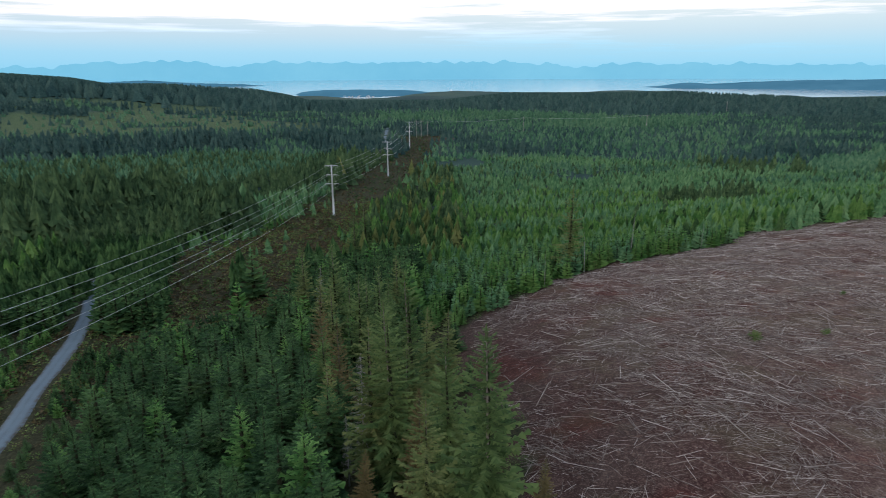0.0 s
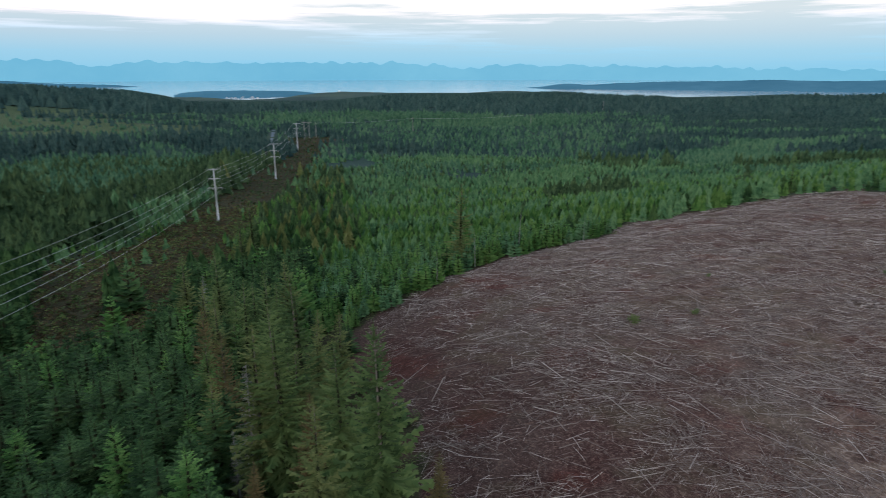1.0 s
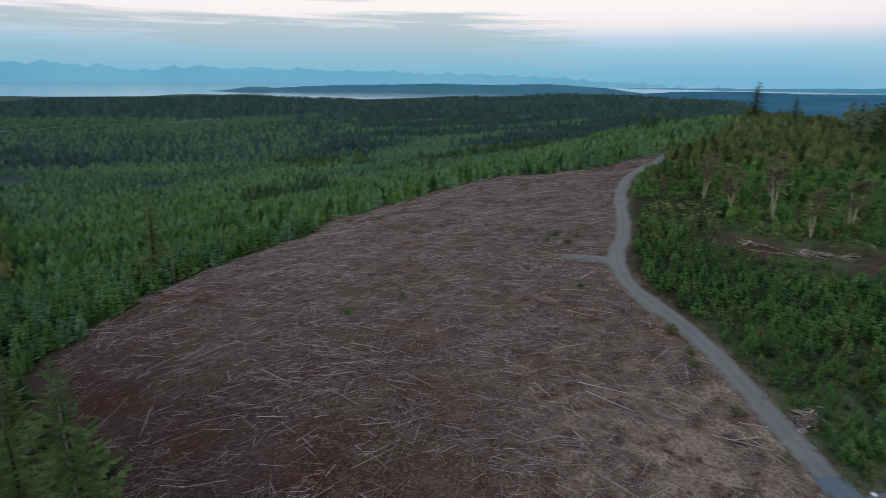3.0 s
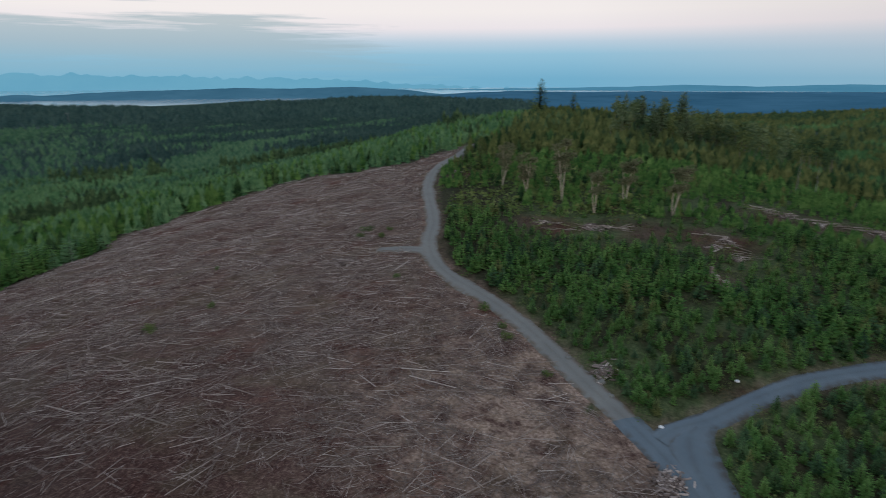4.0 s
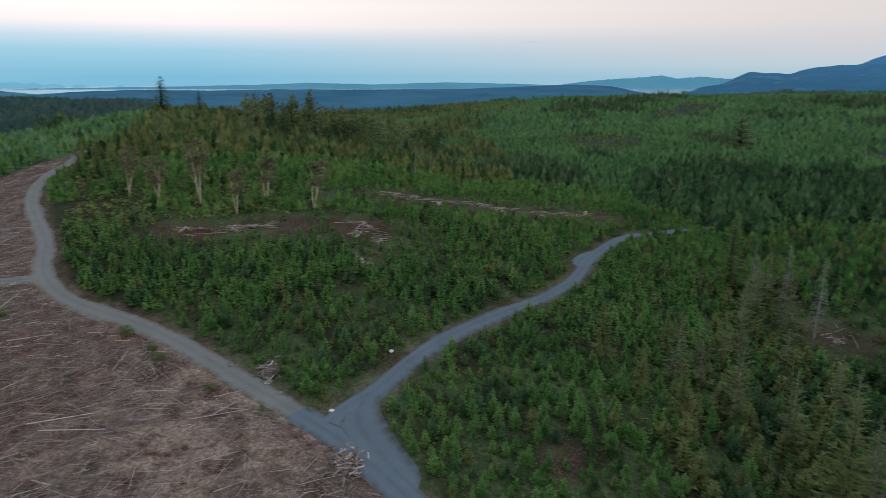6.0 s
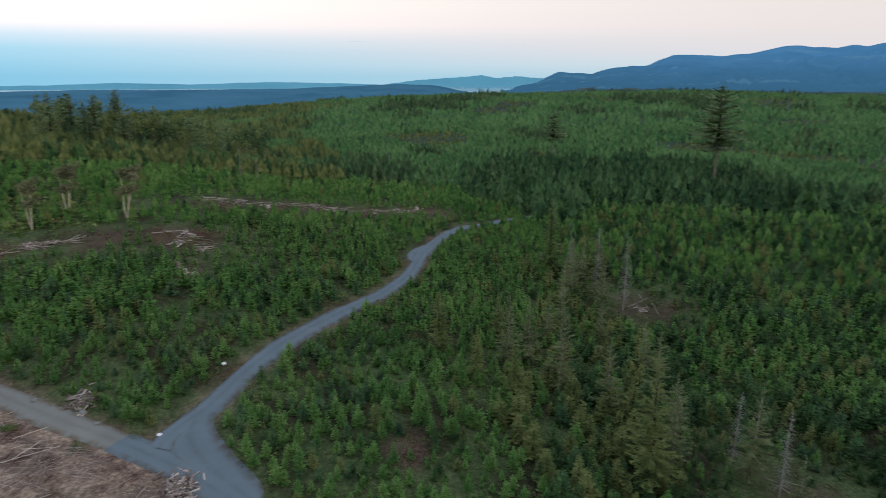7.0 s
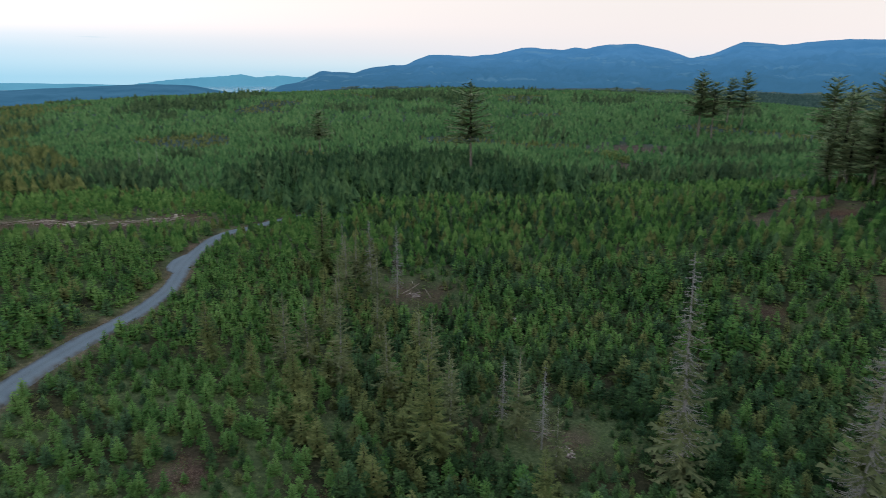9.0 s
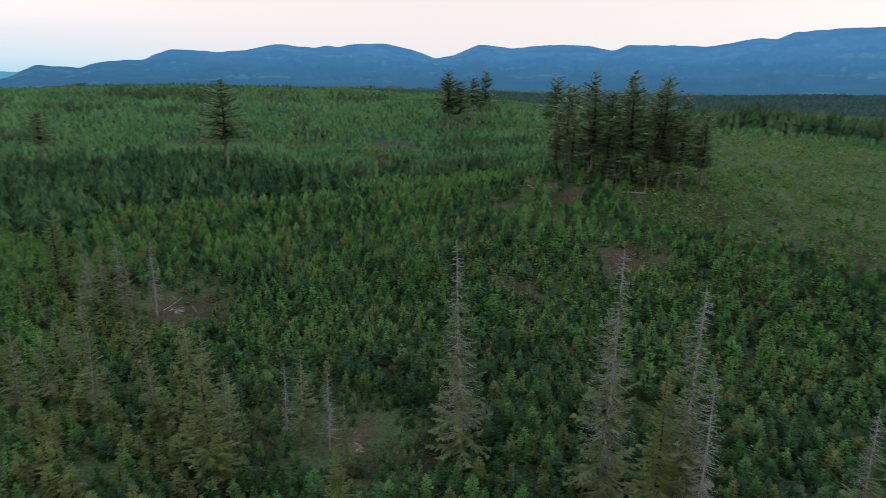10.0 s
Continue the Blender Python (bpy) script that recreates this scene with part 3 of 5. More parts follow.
def madrone(rng):
    """A forked, pale-barked tree with an open crown of leaf clumps, one metre high."""
    wood, crown = Shape(), Shape()
    for k in range(int(rng.integers(2, 4))):
        a, out = rng.uniform(0, 6.283), rng.uniform(0.10, 0.2)
        p = [np.array([0.01 * k, 0, 0.0])]
        for t in (0.2, 0.42, 0.62, 0.78):
            p.append(np.array([math.cos(a) * out * t * 1.5, math.sin(a) * out * t * 1.3, t]) + rng.normal(0, 0.014, 3))
        wood.limb(p, [0.018, 0.015, 0.012, 0.009, 0.005], 6, 0, False)
        for _ in range(6):
            i = int(rng.integers(2, 5))
            b = rng.uniform(0, 6.283)
            e = p[i] + np.array([math.cos(b) * 0.13, math.sin(b) * 0.13, rng.uniform(0.03, 0.2)]) * rng.uniform(0.6, 1.2)
            wood.limb([p[i], (p[i] + e) / 2 + (0, 0, -0.01), e], [0.006, 0.004, 0.002], 3, 0, False)
            leaf_clump(rng, crown, e, (0.11, 0.11, 0.07), 120, 0.024)
    return wood, crown


def shrub(rng, count=28, leaf=0.14):
    s = Shape()
    leaf_clump(rng, s, (0, 0, 0.42), (0.55, 0.55, 0.42), count, leaf)
    return s


# ------------------------------------------------------------------ the ground


def build_ground():
    rings = 15 * (4920 / 15) ** (np.arange(190) / 189)
    az = np.radians(np.concatenate([np.linspace(-42, 188, 360), np.linspace(188, 318, 50)[1:-1]]))
    n = len(az)
    rr, aa = np.meshgrid(rings, az, indexing="ij")
    x, y = rr * np.sin(aa), rr * np.cos(aa)
    z = ground_z(x, y)
    verts = np.vstack([np.stack([x, y, z], -1).reshape(-1, 3), [[0, 0, float(ground_z(0.0, 0.0))]]])
    i, j = np.meshgrid(np.arange(len(rings) - 1), np.arange(n), indexing="ij")
    a, b = i * n + j, i * n + (j + 1) % n
    quads = np.stack([a, b, b + n, a + n], -1).reshape(-1, 4)
    tris = np.vstack([quads[:, [0, 2, 1]], quads[:, [0, 3, 2]], np.stack([np.full(n, len(verts) - 1), np.arange(n), (np.arange(n) + 1) % n], -1)])
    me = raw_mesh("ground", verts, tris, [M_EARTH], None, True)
    vx, vy = verts[:, 0], verts[:, 1]
    r = np.hypot(vx, vy)

    def put(name, values):
        me.attributes.new(name, "FLOAT", "POINT").data.foreach_set("value", np.asarray(values, np.float32))

    cut = on_clearing(vx, vy).astype(float)
    strip = (off_line(vx, vy, RIDGE_ROAD) < 2.6) | (off_line(vx, vy, BRANCH_ROAD) < 2.2)
    bare = brown_patch(vx, vy)
    put("cut", np.maximum(cut, np.maximum(bare, strip * 0.35)))
    put("straw", (np.exp(-((vx - 54) ** 2 + (vy - 30) ** 2) / 260.0) * 1.25 + 0.32 * fade(vx + 0.25 * (vy - 60), 26, 70)) * cut + 0.25 * strip)
    # the hazed ground colour takes over with distance
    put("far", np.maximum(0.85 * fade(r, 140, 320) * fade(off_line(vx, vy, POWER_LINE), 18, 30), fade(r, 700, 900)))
    put("dark_soil", cut * (1 - fade(vx + 0.15 * (vy - 60) + 5 * wobble(vx, vy, 16.0, 2.0), 12, 36)))
    put("grass", np.clip(meadow(vx, vy), 0, 1))
    ob = new("ground", me)
    return tagged(ob, "rolling logged hillside with dark forest floor and red-brown slash", "ground", kind="structure")


def brown_patch(x, y):
    """Bare, littered places among the young trees."""
    s = 0
    for px, py, rx in ((126, 28, 8), (115, 57, 7), (121, 40, 8), (108, 22, 4), (154, 22, 6), (157, 12, 6), (161, 1, 7), (165, -14, 6), (171, -28, 8), (211, -65, 11), (110, -60, 6), (54, -52, 3), (226, -254, 24), (46, -124, 8), (85, -156, 8), (62, -104, 5), (175, -200, 13), (190, -212, 13), (160, -196, 8), (96, -168, 8), (72, -150, 7), (100, -196, 9), (84, -140, 5), (150, 100, 7), (62, -8, 3), (2, 588, 14)):
        s = np.maximum(s, 0.75 * np.clip(1.5 - 1.6 * np.hypot(x - px, y - py) / (1.35 * rx * (1 + 0.5 * wobble(x, y, 5.0, px))), 0, 1))
    return s


def meadow(x, y):
    """Grass and low growth: fields far left, the verge beyond the clearing, the open slope on the far right."""
    az, r = bearing(x, y), np.hypot(x, y)
    s = 0.85 * fade(wobble(x * 0.55 - 0.3 * y, y * 1.5, 90.0, 9.0) + 0.5 * wobble(x, y, 40.0, 2.0), -0.55, -0.1) * fade(r, 610, 650) * (1 - fade(r, 960, 1040)) * (1 - fade(az, -12, -9)) * (az > -60)
    s = np.maximum(s, 0.8 * np.exp(-((x + 115) ** 2 / 3600.0 + (y - 622) ** 2 / 500.0)))
    s = np.maximum(s, fade(az, 163, 166) * (1 - fade(r, 350, 365)) * fade(r, 150, 190) * 0.95)
    s = np.maximum(s, 0.7 * np.exp(-((x - 110) ** 2 + (y - 175) ** 2) / 900.0))
    az2 = np.where(az < -90, az + 360, az)
    s = np.maximum(s, 0.80 * fade(az2, 58, 64) * (1 - fade(r, 300, 400)) * fade(wobble(x, y, 7.0, 3.0) + 0.5 * wobble(x, y, 2.5, 1.0), -0.7, 0.5))
    return s


ground = build_ground()


def build_road(name, line, width, label, lift=0.10, stone=M_GRAVEL, taper=False):
    d = np.gradient(line, axis=0)
    d /= np.linalg.norm(d, axis=1)[:, None] + 1e-9
    side = np.stack([d[:, 1], -d[:, 0]], -1)
    cols = np.array([-1.12, -0.95, -0.55, -0.25, 0.0, 0.25, 0.55, 0.95, 1.12])
    rise = np.array([-0.14, 0.0, 0.05, 0.06, 0.08, 0.06, 0.05, 0.0, -0.14])
    rng = np.random.default_rng(len(line))
    rough = np.convolve(rng.normal(0, 1, len(line) + 8), np.ones(5) / 5, "same")[4:-4]
    v = []
    along = np.linspace(0, 1, len(line))
    width = width * np.maximum(0.12, np.sin(np.pi * along) ** 0.5) if taper else width * (1 + 0 * along)
    for k, (c, h) in enumerate(zip(cols, rise)):
        w = width / 2 * (1 + (0.22 * rough if k in (0, 1) else -0.20 * np.roll(rough, 7) if k in (7, 8) else 0))
        p = line + side * (c * w)[:, None] if np.ndim(w) else line + side * c * w
        v.append(np.column_stack([p, ground_z(p[:, 0], p[:, 1]) + lift + h]))
    v = np.stack(v, 1).reshape(-1, 3)
    n = len(cols)
    i, j = np.meshgrid(np.arange(len(line) - 1), np.arange(n - 1), indexing="ij")
    a = i * n + j
    quads = np.stack([a, a + 1, a + n + 1, a + n], -1).reshape(-1, 4)
    me = raw_mesh(name, v, np.vstack([quads[:, [0, 1, 2]], quads[:, [0, 2, 3]]]), [stone], None, True)
    me.attributes.new("verge", "FLOAT", "POINT").data.foreach_set("value", np.tile(np.array([1, 1, 0.25, 0, 0.25, 0, 0.25, 1, 1], np.float32), len(line)))
    me.attributes.new("track", "FLOAT", "POINT").data.foreach_set("value", np.tile(np.array([0, 0, 1, 0.4, 0, 0.4, 1, 0, 0], np.float32), len(line)))
    return tagged(new(name, me), label, "road", kind="structure")


fork = int(np.argmin(np.hypot(RIDGE_ROAD[:, 0] - 62, RIDGE_ROAD[:, 1] - 19)))
build_road("road_ridge", RIDGE_ROAD[:fork + 2], 3.2, "pale grey gravel logging road along the clearing's edge")
build_road("road_lower", RIDGE_ROAD[fork - 2:], 3.4, "blue-grey gravel logging road below the fork", 0.106, M_BLUESTONE)
build_road("road_branch", BRANCH_ROAD, 2.6, "blue-grey gravel track branching through young firs", 0.11, M_BLUESTONE)
build_road("road_spur", SPUR, 3.0, "short pale gravel spur into the clearing", 0.08)
build_road("road_junction", JUNCTION, 5.4, "flared gravel fork of two logging roads", 0.085, M_BLUESTONE, True)
build_road("road_passing_place", PASSING_PLACE, 3.0, "small gravel passing place beside the track", 0.08, M_BLUESTONE, True)
build_road("road_valley", VALLEY_ROAD, 3.2, "grey gravel service road beside the power line", 0.12, M_BLUESTONE)

# ------------------------------------------------------------------ sea and far land


def build_water():
    az = np.radians(np.linspace(-60, 130, 96))
    rr = np.array([1250.0, 2200.0, 3300.0, 4900.0])
    r, a = np.meshgrid(rr, az, indexing="ij")
    v = np.stack([r * np.sin(a), r * np.cos(a), 0 * r + SEA], -1).reshape(-1, 3)
    n = len(az)
    i, j = np.meshgrid(np.arange(3), np.arange(n - 1), indexing="ij")
    q = (i * n + j).reshape(-1)
    tris = np.vstack([np.stack([q, q + n + 1, q + 1], -1), np.stack([q, q + n, q + n + 1], -1)])
    return tagged(new("water", raw_mesh("water", v, tris, [M_SEA], None, True)), "calm pale strait reflecting the dusk sky", "water", kind="structure")


build_water()


def far_ridge(name, label, near, crest_at, far, profile, material, rough=0.05, foot=SEA - 2, steps=260, lumps=3):
    """A long ridge: its foot at near metres, its crest, by bearing and angle over eye height, at crest_at."""
    pa, pe = np.array(profile, float).T
    az = np.linspace(pa[0], pa[-1], steps)
    k = np.arange(steps)
    rng = np.random.default_rng(int(pa[0] * 10) + 999)
    el = np.interp(az, pa, pe)
    el = np.convolve(np.pad(el, 1, "edge"), np.array([0.2, 0.6, 0.2]), "valid")
    fine = np.convolve(rng.normal(0, 1, steps + 6), np.array([0.25, 0.5, 1, 1, 1, 0.5, 0.25]) / 2.2, "valid")
    el = el + rough * fine
    crest = EYE + crest_at * np.tan(np.radians(el))
    a = np.radians(az)
    rows = []
    for t in np.linspace(0, 1, lumps + 2):
        r = near + (crest_at - near) * t
        folds = 0.35 * wobble(az * 10, 0 * az + 60 * t, 18.0, pa[0]) + 0.35 * wobble(az * 10, 0 * az + 90 * t, 7.0, 3.0) + 0.3 * wobble(az * 10, 0 * az + 90 * t, 3.0, 8.0)
        h = foot + (crest - foot) * (t ** 1.3) + (t * (1 - t)) * 0.75 * (crest - foot) * folds
        rows.append(np.stack([r * np.sin(a), r * np.cos(a), h], -1))
    rows.append(np.stack([far * np.sin(a), far * np.cos(a), 0 * a + foot], -1))
    v = np.vstack(rows)
    i, j = np.meshgrid(np.arange(len(rows) - 1), np.arange(steps - 1), indexing="ij")
    q = (i * steps + j).reshape(-1)
    tris = np.vstack([np.stack([q, q + steps + 1, q + 1], -1), np.stack([q, q + steps, q + steps + 1], -1)])
    return tagged(new(name, raw_mesh(name, v, tris, [material], None, True)), label, "mountains" if "mountain" in label else "land", kind="structure")


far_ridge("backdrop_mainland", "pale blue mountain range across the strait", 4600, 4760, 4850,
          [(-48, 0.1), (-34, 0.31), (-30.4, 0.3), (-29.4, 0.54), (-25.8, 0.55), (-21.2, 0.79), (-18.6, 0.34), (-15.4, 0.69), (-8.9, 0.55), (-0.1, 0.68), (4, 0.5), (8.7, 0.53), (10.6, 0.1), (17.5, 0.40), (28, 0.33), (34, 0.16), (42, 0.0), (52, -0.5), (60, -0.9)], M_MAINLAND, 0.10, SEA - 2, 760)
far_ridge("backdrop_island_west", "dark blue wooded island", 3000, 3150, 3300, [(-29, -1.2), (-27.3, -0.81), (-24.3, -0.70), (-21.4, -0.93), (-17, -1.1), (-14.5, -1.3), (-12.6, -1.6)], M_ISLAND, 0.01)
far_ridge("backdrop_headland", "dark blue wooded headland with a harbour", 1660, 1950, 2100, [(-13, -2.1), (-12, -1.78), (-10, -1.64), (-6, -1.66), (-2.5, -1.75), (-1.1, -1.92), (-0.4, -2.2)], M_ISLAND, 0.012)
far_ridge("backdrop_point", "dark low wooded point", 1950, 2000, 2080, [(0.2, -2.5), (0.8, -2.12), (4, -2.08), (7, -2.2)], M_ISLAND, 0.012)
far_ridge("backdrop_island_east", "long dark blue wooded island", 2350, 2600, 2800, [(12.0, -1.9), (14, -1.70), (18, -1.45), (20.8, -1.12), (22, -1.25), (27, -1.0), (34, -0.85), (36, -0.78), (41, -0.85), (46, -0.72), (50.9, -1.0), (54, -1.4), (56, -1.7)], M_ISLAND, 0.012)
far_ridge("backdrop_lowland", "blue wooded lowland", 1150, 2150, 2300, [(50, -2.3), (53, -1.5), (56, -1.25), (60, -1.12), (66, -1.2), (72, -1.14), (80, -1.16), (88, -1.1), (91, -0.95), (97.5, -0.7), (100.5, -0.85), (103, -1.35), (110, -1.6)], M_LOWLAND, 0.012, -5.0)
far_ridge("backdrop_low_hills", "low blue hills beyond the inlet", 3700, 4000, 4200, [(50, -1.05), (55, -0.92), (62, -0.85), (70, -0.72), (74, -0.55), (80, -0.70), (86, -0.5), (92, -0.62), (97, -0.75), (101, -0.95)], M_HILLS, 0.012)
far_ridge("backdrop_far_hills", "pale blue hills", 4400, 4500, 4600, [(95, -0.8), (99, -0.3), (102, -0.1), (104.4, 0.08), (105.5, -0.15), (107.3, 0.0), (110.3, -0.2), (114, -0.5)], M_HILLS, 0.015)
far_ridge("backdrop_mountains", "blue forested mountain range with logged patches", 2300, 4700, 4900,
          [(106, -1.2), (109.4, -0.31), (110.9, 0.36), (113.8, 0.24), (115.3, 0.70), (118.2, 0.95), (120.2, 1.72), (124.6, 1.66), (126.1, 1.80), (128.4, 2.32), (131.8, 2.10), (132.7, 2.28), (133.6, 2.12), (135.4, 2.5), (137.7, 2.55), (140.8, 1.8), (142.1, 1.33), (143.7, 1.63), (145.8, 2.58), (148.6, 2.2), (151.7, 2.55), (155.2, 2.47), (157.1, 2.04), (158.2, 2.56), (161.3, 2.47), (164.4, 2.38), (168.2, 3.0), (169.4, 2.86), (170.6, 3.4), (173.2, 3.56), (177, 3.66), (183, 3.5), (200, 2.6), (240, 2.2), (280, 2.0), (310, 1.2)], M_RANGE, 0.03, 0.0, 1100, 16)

# ------------------------------------------------------------------ woods and plantations
RNG = np.random.default_rng(7)
WINDROWS = (((156, 28), (161, -1), 46), ((161, -1), (173, -29), 34), ((120, 42), (114, 58), 26), ((126, 30), (122, 20), 20), ((206, -62), (216, -68), 12), ((108, -60), (113, -62), 9), ((98, -192), (108, -200), 12), ((54, -52), (57, -50), 7))
YOUNG_BLOCK = np.array([(-133, 333), (-112, 405), (-72, 395), (-50, 258), (-81, 238), (-104, 250)], float)


def grid_of(spacing, r0, r1, a0=-40.0, a1=187.0, jitter=0.42):
    n = int(2 * r1 / spacing) + 1
    g = (np.arange(n) - n / 2) * spacing
    x, y = np.meshgrid(g, g)
    x = (x + RNG.uniform(-jitter, jitter, x.shape) * spacing).ravel()
    y = (y + RNG.uniform(-jitter, jitter, y.shape) * spacing).ravel()
    r, az = np.hypot(x, y), bearing(x, y)
    az = np.where(az < -90, az + 360, az)
    k = (r >= r0) & (r < r1) & (az > a0) & (az < a1)
    return x[k], y[k]


def stand(x, y):
    """Height of the wood at a place, how likely a tree is there, and its kind: 0 fir, 1 young fir, 2 olive hemlock, 3 blue-green."""
    az, r = bearing(x, y), np.hypot(x, y)
    az = np.where(az < -90, az + 360, az) + 1.6 * wobble(x, y, 22.0, 1.5)
    n1, n2, n3 = wobble(x, y, 40.0, 3.0), wobble(x, y, 130.0, 6.0), wobble(x, y, 12.0, 8.0)
    h = np.where(r < 200, 5.4, 4.2) + 0.6 * n3
    p = np.full(x.shape, 0.9)
    dice = RNG.random(x.shape)
    kind = np.where(dice < 0.25, 0, 1)
    band = wobble(x * 0.5 + 0.2 * y, y * 1.4, 75.0, 3.0)

    def where(mask, height, chance, k=None, mixed=0.0):
        h[mask], p[mask] = height if np.isscalar(height) else height[mask], chance
        if k is not None:
            kind[mask] = np.where(RNG.random(mask.sum()) < mixed, 1 - min(k, 1), k)

    # the wide valley beyond the clearing
    beyond_road = (y > 15) & (y < 124) & (x > np.interp(y, [14.9, 27.5, 46.7, 58.6, 70.6, 81.3, 103.9, 115.7, 126], [59.3, 67.2, 78.1, 83.5, 93.2, 108.8, 136.4, 157.7, 190]))
    valley = (az < 62) & ~beyond_road
    kind[valley & (dice < np.where(r > 190, 0.62, 0.35))] = 3
    kind[valley & (dice > 0.86)] = 0
    where(valley & (r > 300) & (n2 + 0.5 * n1 > 0), 4.5 + 0.8 * n3, 0.9, 3, 0.3)
    lane = wobble(x * 0.45 + 0.1 * y, y * 1.5, 17.0, 5.0)
    p[valley & (r > 150) & (r < 330) & (lane > 0.85)] = 0.3
    kind[valley & (r > 190) & (wobble(x * 0.4, y * 1.3, 60.0, 7.0) > 0.1) & (dice < 0.6)] = 1
    where(valley & (r > 230) & (az > -4) & (n1 * 0.7 + band * 0.5 > 0.75), 8.5 + 2 * n3, 0.85, 0)
    where(valley & (r > 480), 5 + 1.5 * n1, 0.85, 3, 0.35)
    where(valley & (r > 330) & (0.8 * band + 0.4 * n1 + 0.4 * n2 > 0.62), 10 + 3 * n3, 0.9, 0)
    where(valley & (r > 700) & (band + 0.5 * n2 > 0.0), 9 + 2 * n3, 0.95, 3)
    where(valley & (r > 430) & (az > 27 + 6 * n1), 8 + 3 * n3, 0.95, 0)
    where(valley & (r > 430) & (az > 27 + 6 * n1) & (band + 0.5 * n2 > 0.35), 5 + n3, 0.95, 3)
    where(valley & (r > 1050), 10 + 4 * n3, 0.9, 3)
    # left: plantation below the drone, tall dark wood, open fields
    left = (x < -6) & (y < 175)
    where(left, 10.5 + 1.4 * n3, 0.97, 0, 0.10)
    where((x > -30) & (x < 6 + 6 * n1) & (y > 165) & (y < 400) & (n3 > -0.4), 8.0 + 2.5 * n3, 0.85, 0, 0.25)
    kind[(x > -30) & (x < 6) & (y > 165) & (y < 400) & (dice > 0.85)] = 2
    where((off_line(x, y, VALLEY_ROAD) > 2) & (x < -64 - 0.12 * y) & (r < 300), 9.5 + 2 * n1, 0.95, 0, 0.40)
    tall = (az < -16) & (r > 235) & (r < 318) | (az < -5.8) & (az >= -16) & (r > 330) & (r < 392)
    where((az < -6) & (r > 318) & (r < 480) & ~tall, 5.0 + n3, 0.95, 3, 0.5)
    where(tall, 18 + 4 * n3, 0.97, 0)
    kind[tall & (dice < 0.02)] = 3
    kind[tall & (dice > 0.985)] = 2
    where(inside(x, y, YOUNG_BLOCK), 6.0 + n3, 0.95, 3, 0.3)
    where((az < -6) & (r > 480) & (r < 690), 6.0 + n3, 0.92, 3, 0.4)
    where((az < -6) & (r > 490) & (r < 590) & (band + 0.5 * n1 > -0.3), 12.0 + 3 * n3, 0.95, 0)
    where((az < -10) & (r > 980), 17 + 3 * n3, 0.95, 3)
    where((az < -6) & (r > 690) & (r < 1000) & (band + 0.3 * n2 > 0.0), 9 + 3 * n3, 0.95, 0)
    # right: young plantation between the roads, wooded knoll, dark hollow, plateau
    right = (az >= 62) | beyond_road
    where(right & (r < 260), np.where(r < 95, 2.3, 3.0) + 0.5 * n3, 0.97, 1, 0.10)
    kind[right & (az < 98) & (r < 120) & (dice < 0.15)] = 3
    kind[right & (az < 112) & (dice > 0.93)] = 2
    where(right & (r >= 260), 4.4 + 0.8 * n1, 0.95, 1, 0.12)
    knoll = (np.hypot(x - 268, y - 84) < 42) | (np.hypot(x - 250, y - 40) < 26)
    where(knoll, 5 + n3, 0.5, 0)
    tier = wobble(x * 0.8 + 0.3 * y, 1.1 * y - 0.3 * x, 70.0, 2.5) + 0.4 * n1
    where(right & (r > 205) & (az < 89 + 3 * n1), 5.5 + 2 * n3, 0.6, 2)
    kind[right & (r > 205) & (az < 89) & (dice < 0.30)] = 0
    where(right & (r > 205) & (az < 89) & (tier < -0.5), 3.6 + n3, 0.95, 1)
    where(right & (r > 230) & (az > 89) & (tier > 0.85), 6.5 + 1.5 * n3, 0.97, 0, 0.15)
    where(right & (r > 230) & (az > 89) & (tier < -0.75), 2.6 + n3, 0.7, 2)
    where(right & (r > 300) & (n1 + n2 > 1.35), 10 + 3 * n3, 0.85, 0)
    where(right & (r > 620) & (n2 > 1.0), 8.0 + 3 * n3, 0.9, 0)
    where(right & (r > 950), 7 + 2 * n3, 0.9, 3)
    for ga, gr in ((123.0, 640.0), (135.5, 640.0), (103.0, 700.0), (146.0, 520.0)):
        where((np.abs(az - ga) < 2.2) & (np.abs(r - gr) < 30), 9 + 3 * n3, 0.7, 0)
    hollow = (np.hypot((x - 205) / 1.25, y + 105) < 58 + 9 * n1) & (y > -175)
    where(hollow, 9.0 + 1.4 * n3, 0.98, 3, 0.12)
    gully = (az > 112) & (r < 205)
    where(gully, 3.5 + 0.8 * n3, 0.94, 0, 0.2)
    kind[gully & (dice > 0.88)] = 2
    kind[gully & (dice < 0.15)] = 3
    kind[gully & (r > 100) & (dice > 0.2) & (dice < 0.62)] = 1
    where((az > 160) & (r > 150) & (r < 345), 1.5, 0.6, 1, 0.1)
    where((az > 160) & (az < 164) & (r > 210), 4.0, 0.7, 1, 0.2)
    where((az > 163.5) & (r > 372) & (r < 640), 15 + 2 * n3, 1.0, 0)
    olive = (off_line(x, y, np.array([(64.0, -30.0), (95.0, -44.0), (122.0, -50.0)])) < 11) & (RNG.random(x.shape) < 0.35)
    where(olive, 4.2 + n3, 0.7, 2)
    rows_of_logs = np.full(x.shape, 1e9)
    for wa, wb, _ in WINDROWS:
        rows_of_logs = np.minimum(rows_of_logs, off_line(x, y, np.array([wa, wb], float)))
    p[rows_of_logs < 5 + 2 * n3] *= 0.06
    open_side = rows_of_logs < 12
    h[open_side] = np.minimum(h[open_side], 1.9)
    groves = np.hypot(x - 136, y - 60) < 26
    p[groves] *= 0.45
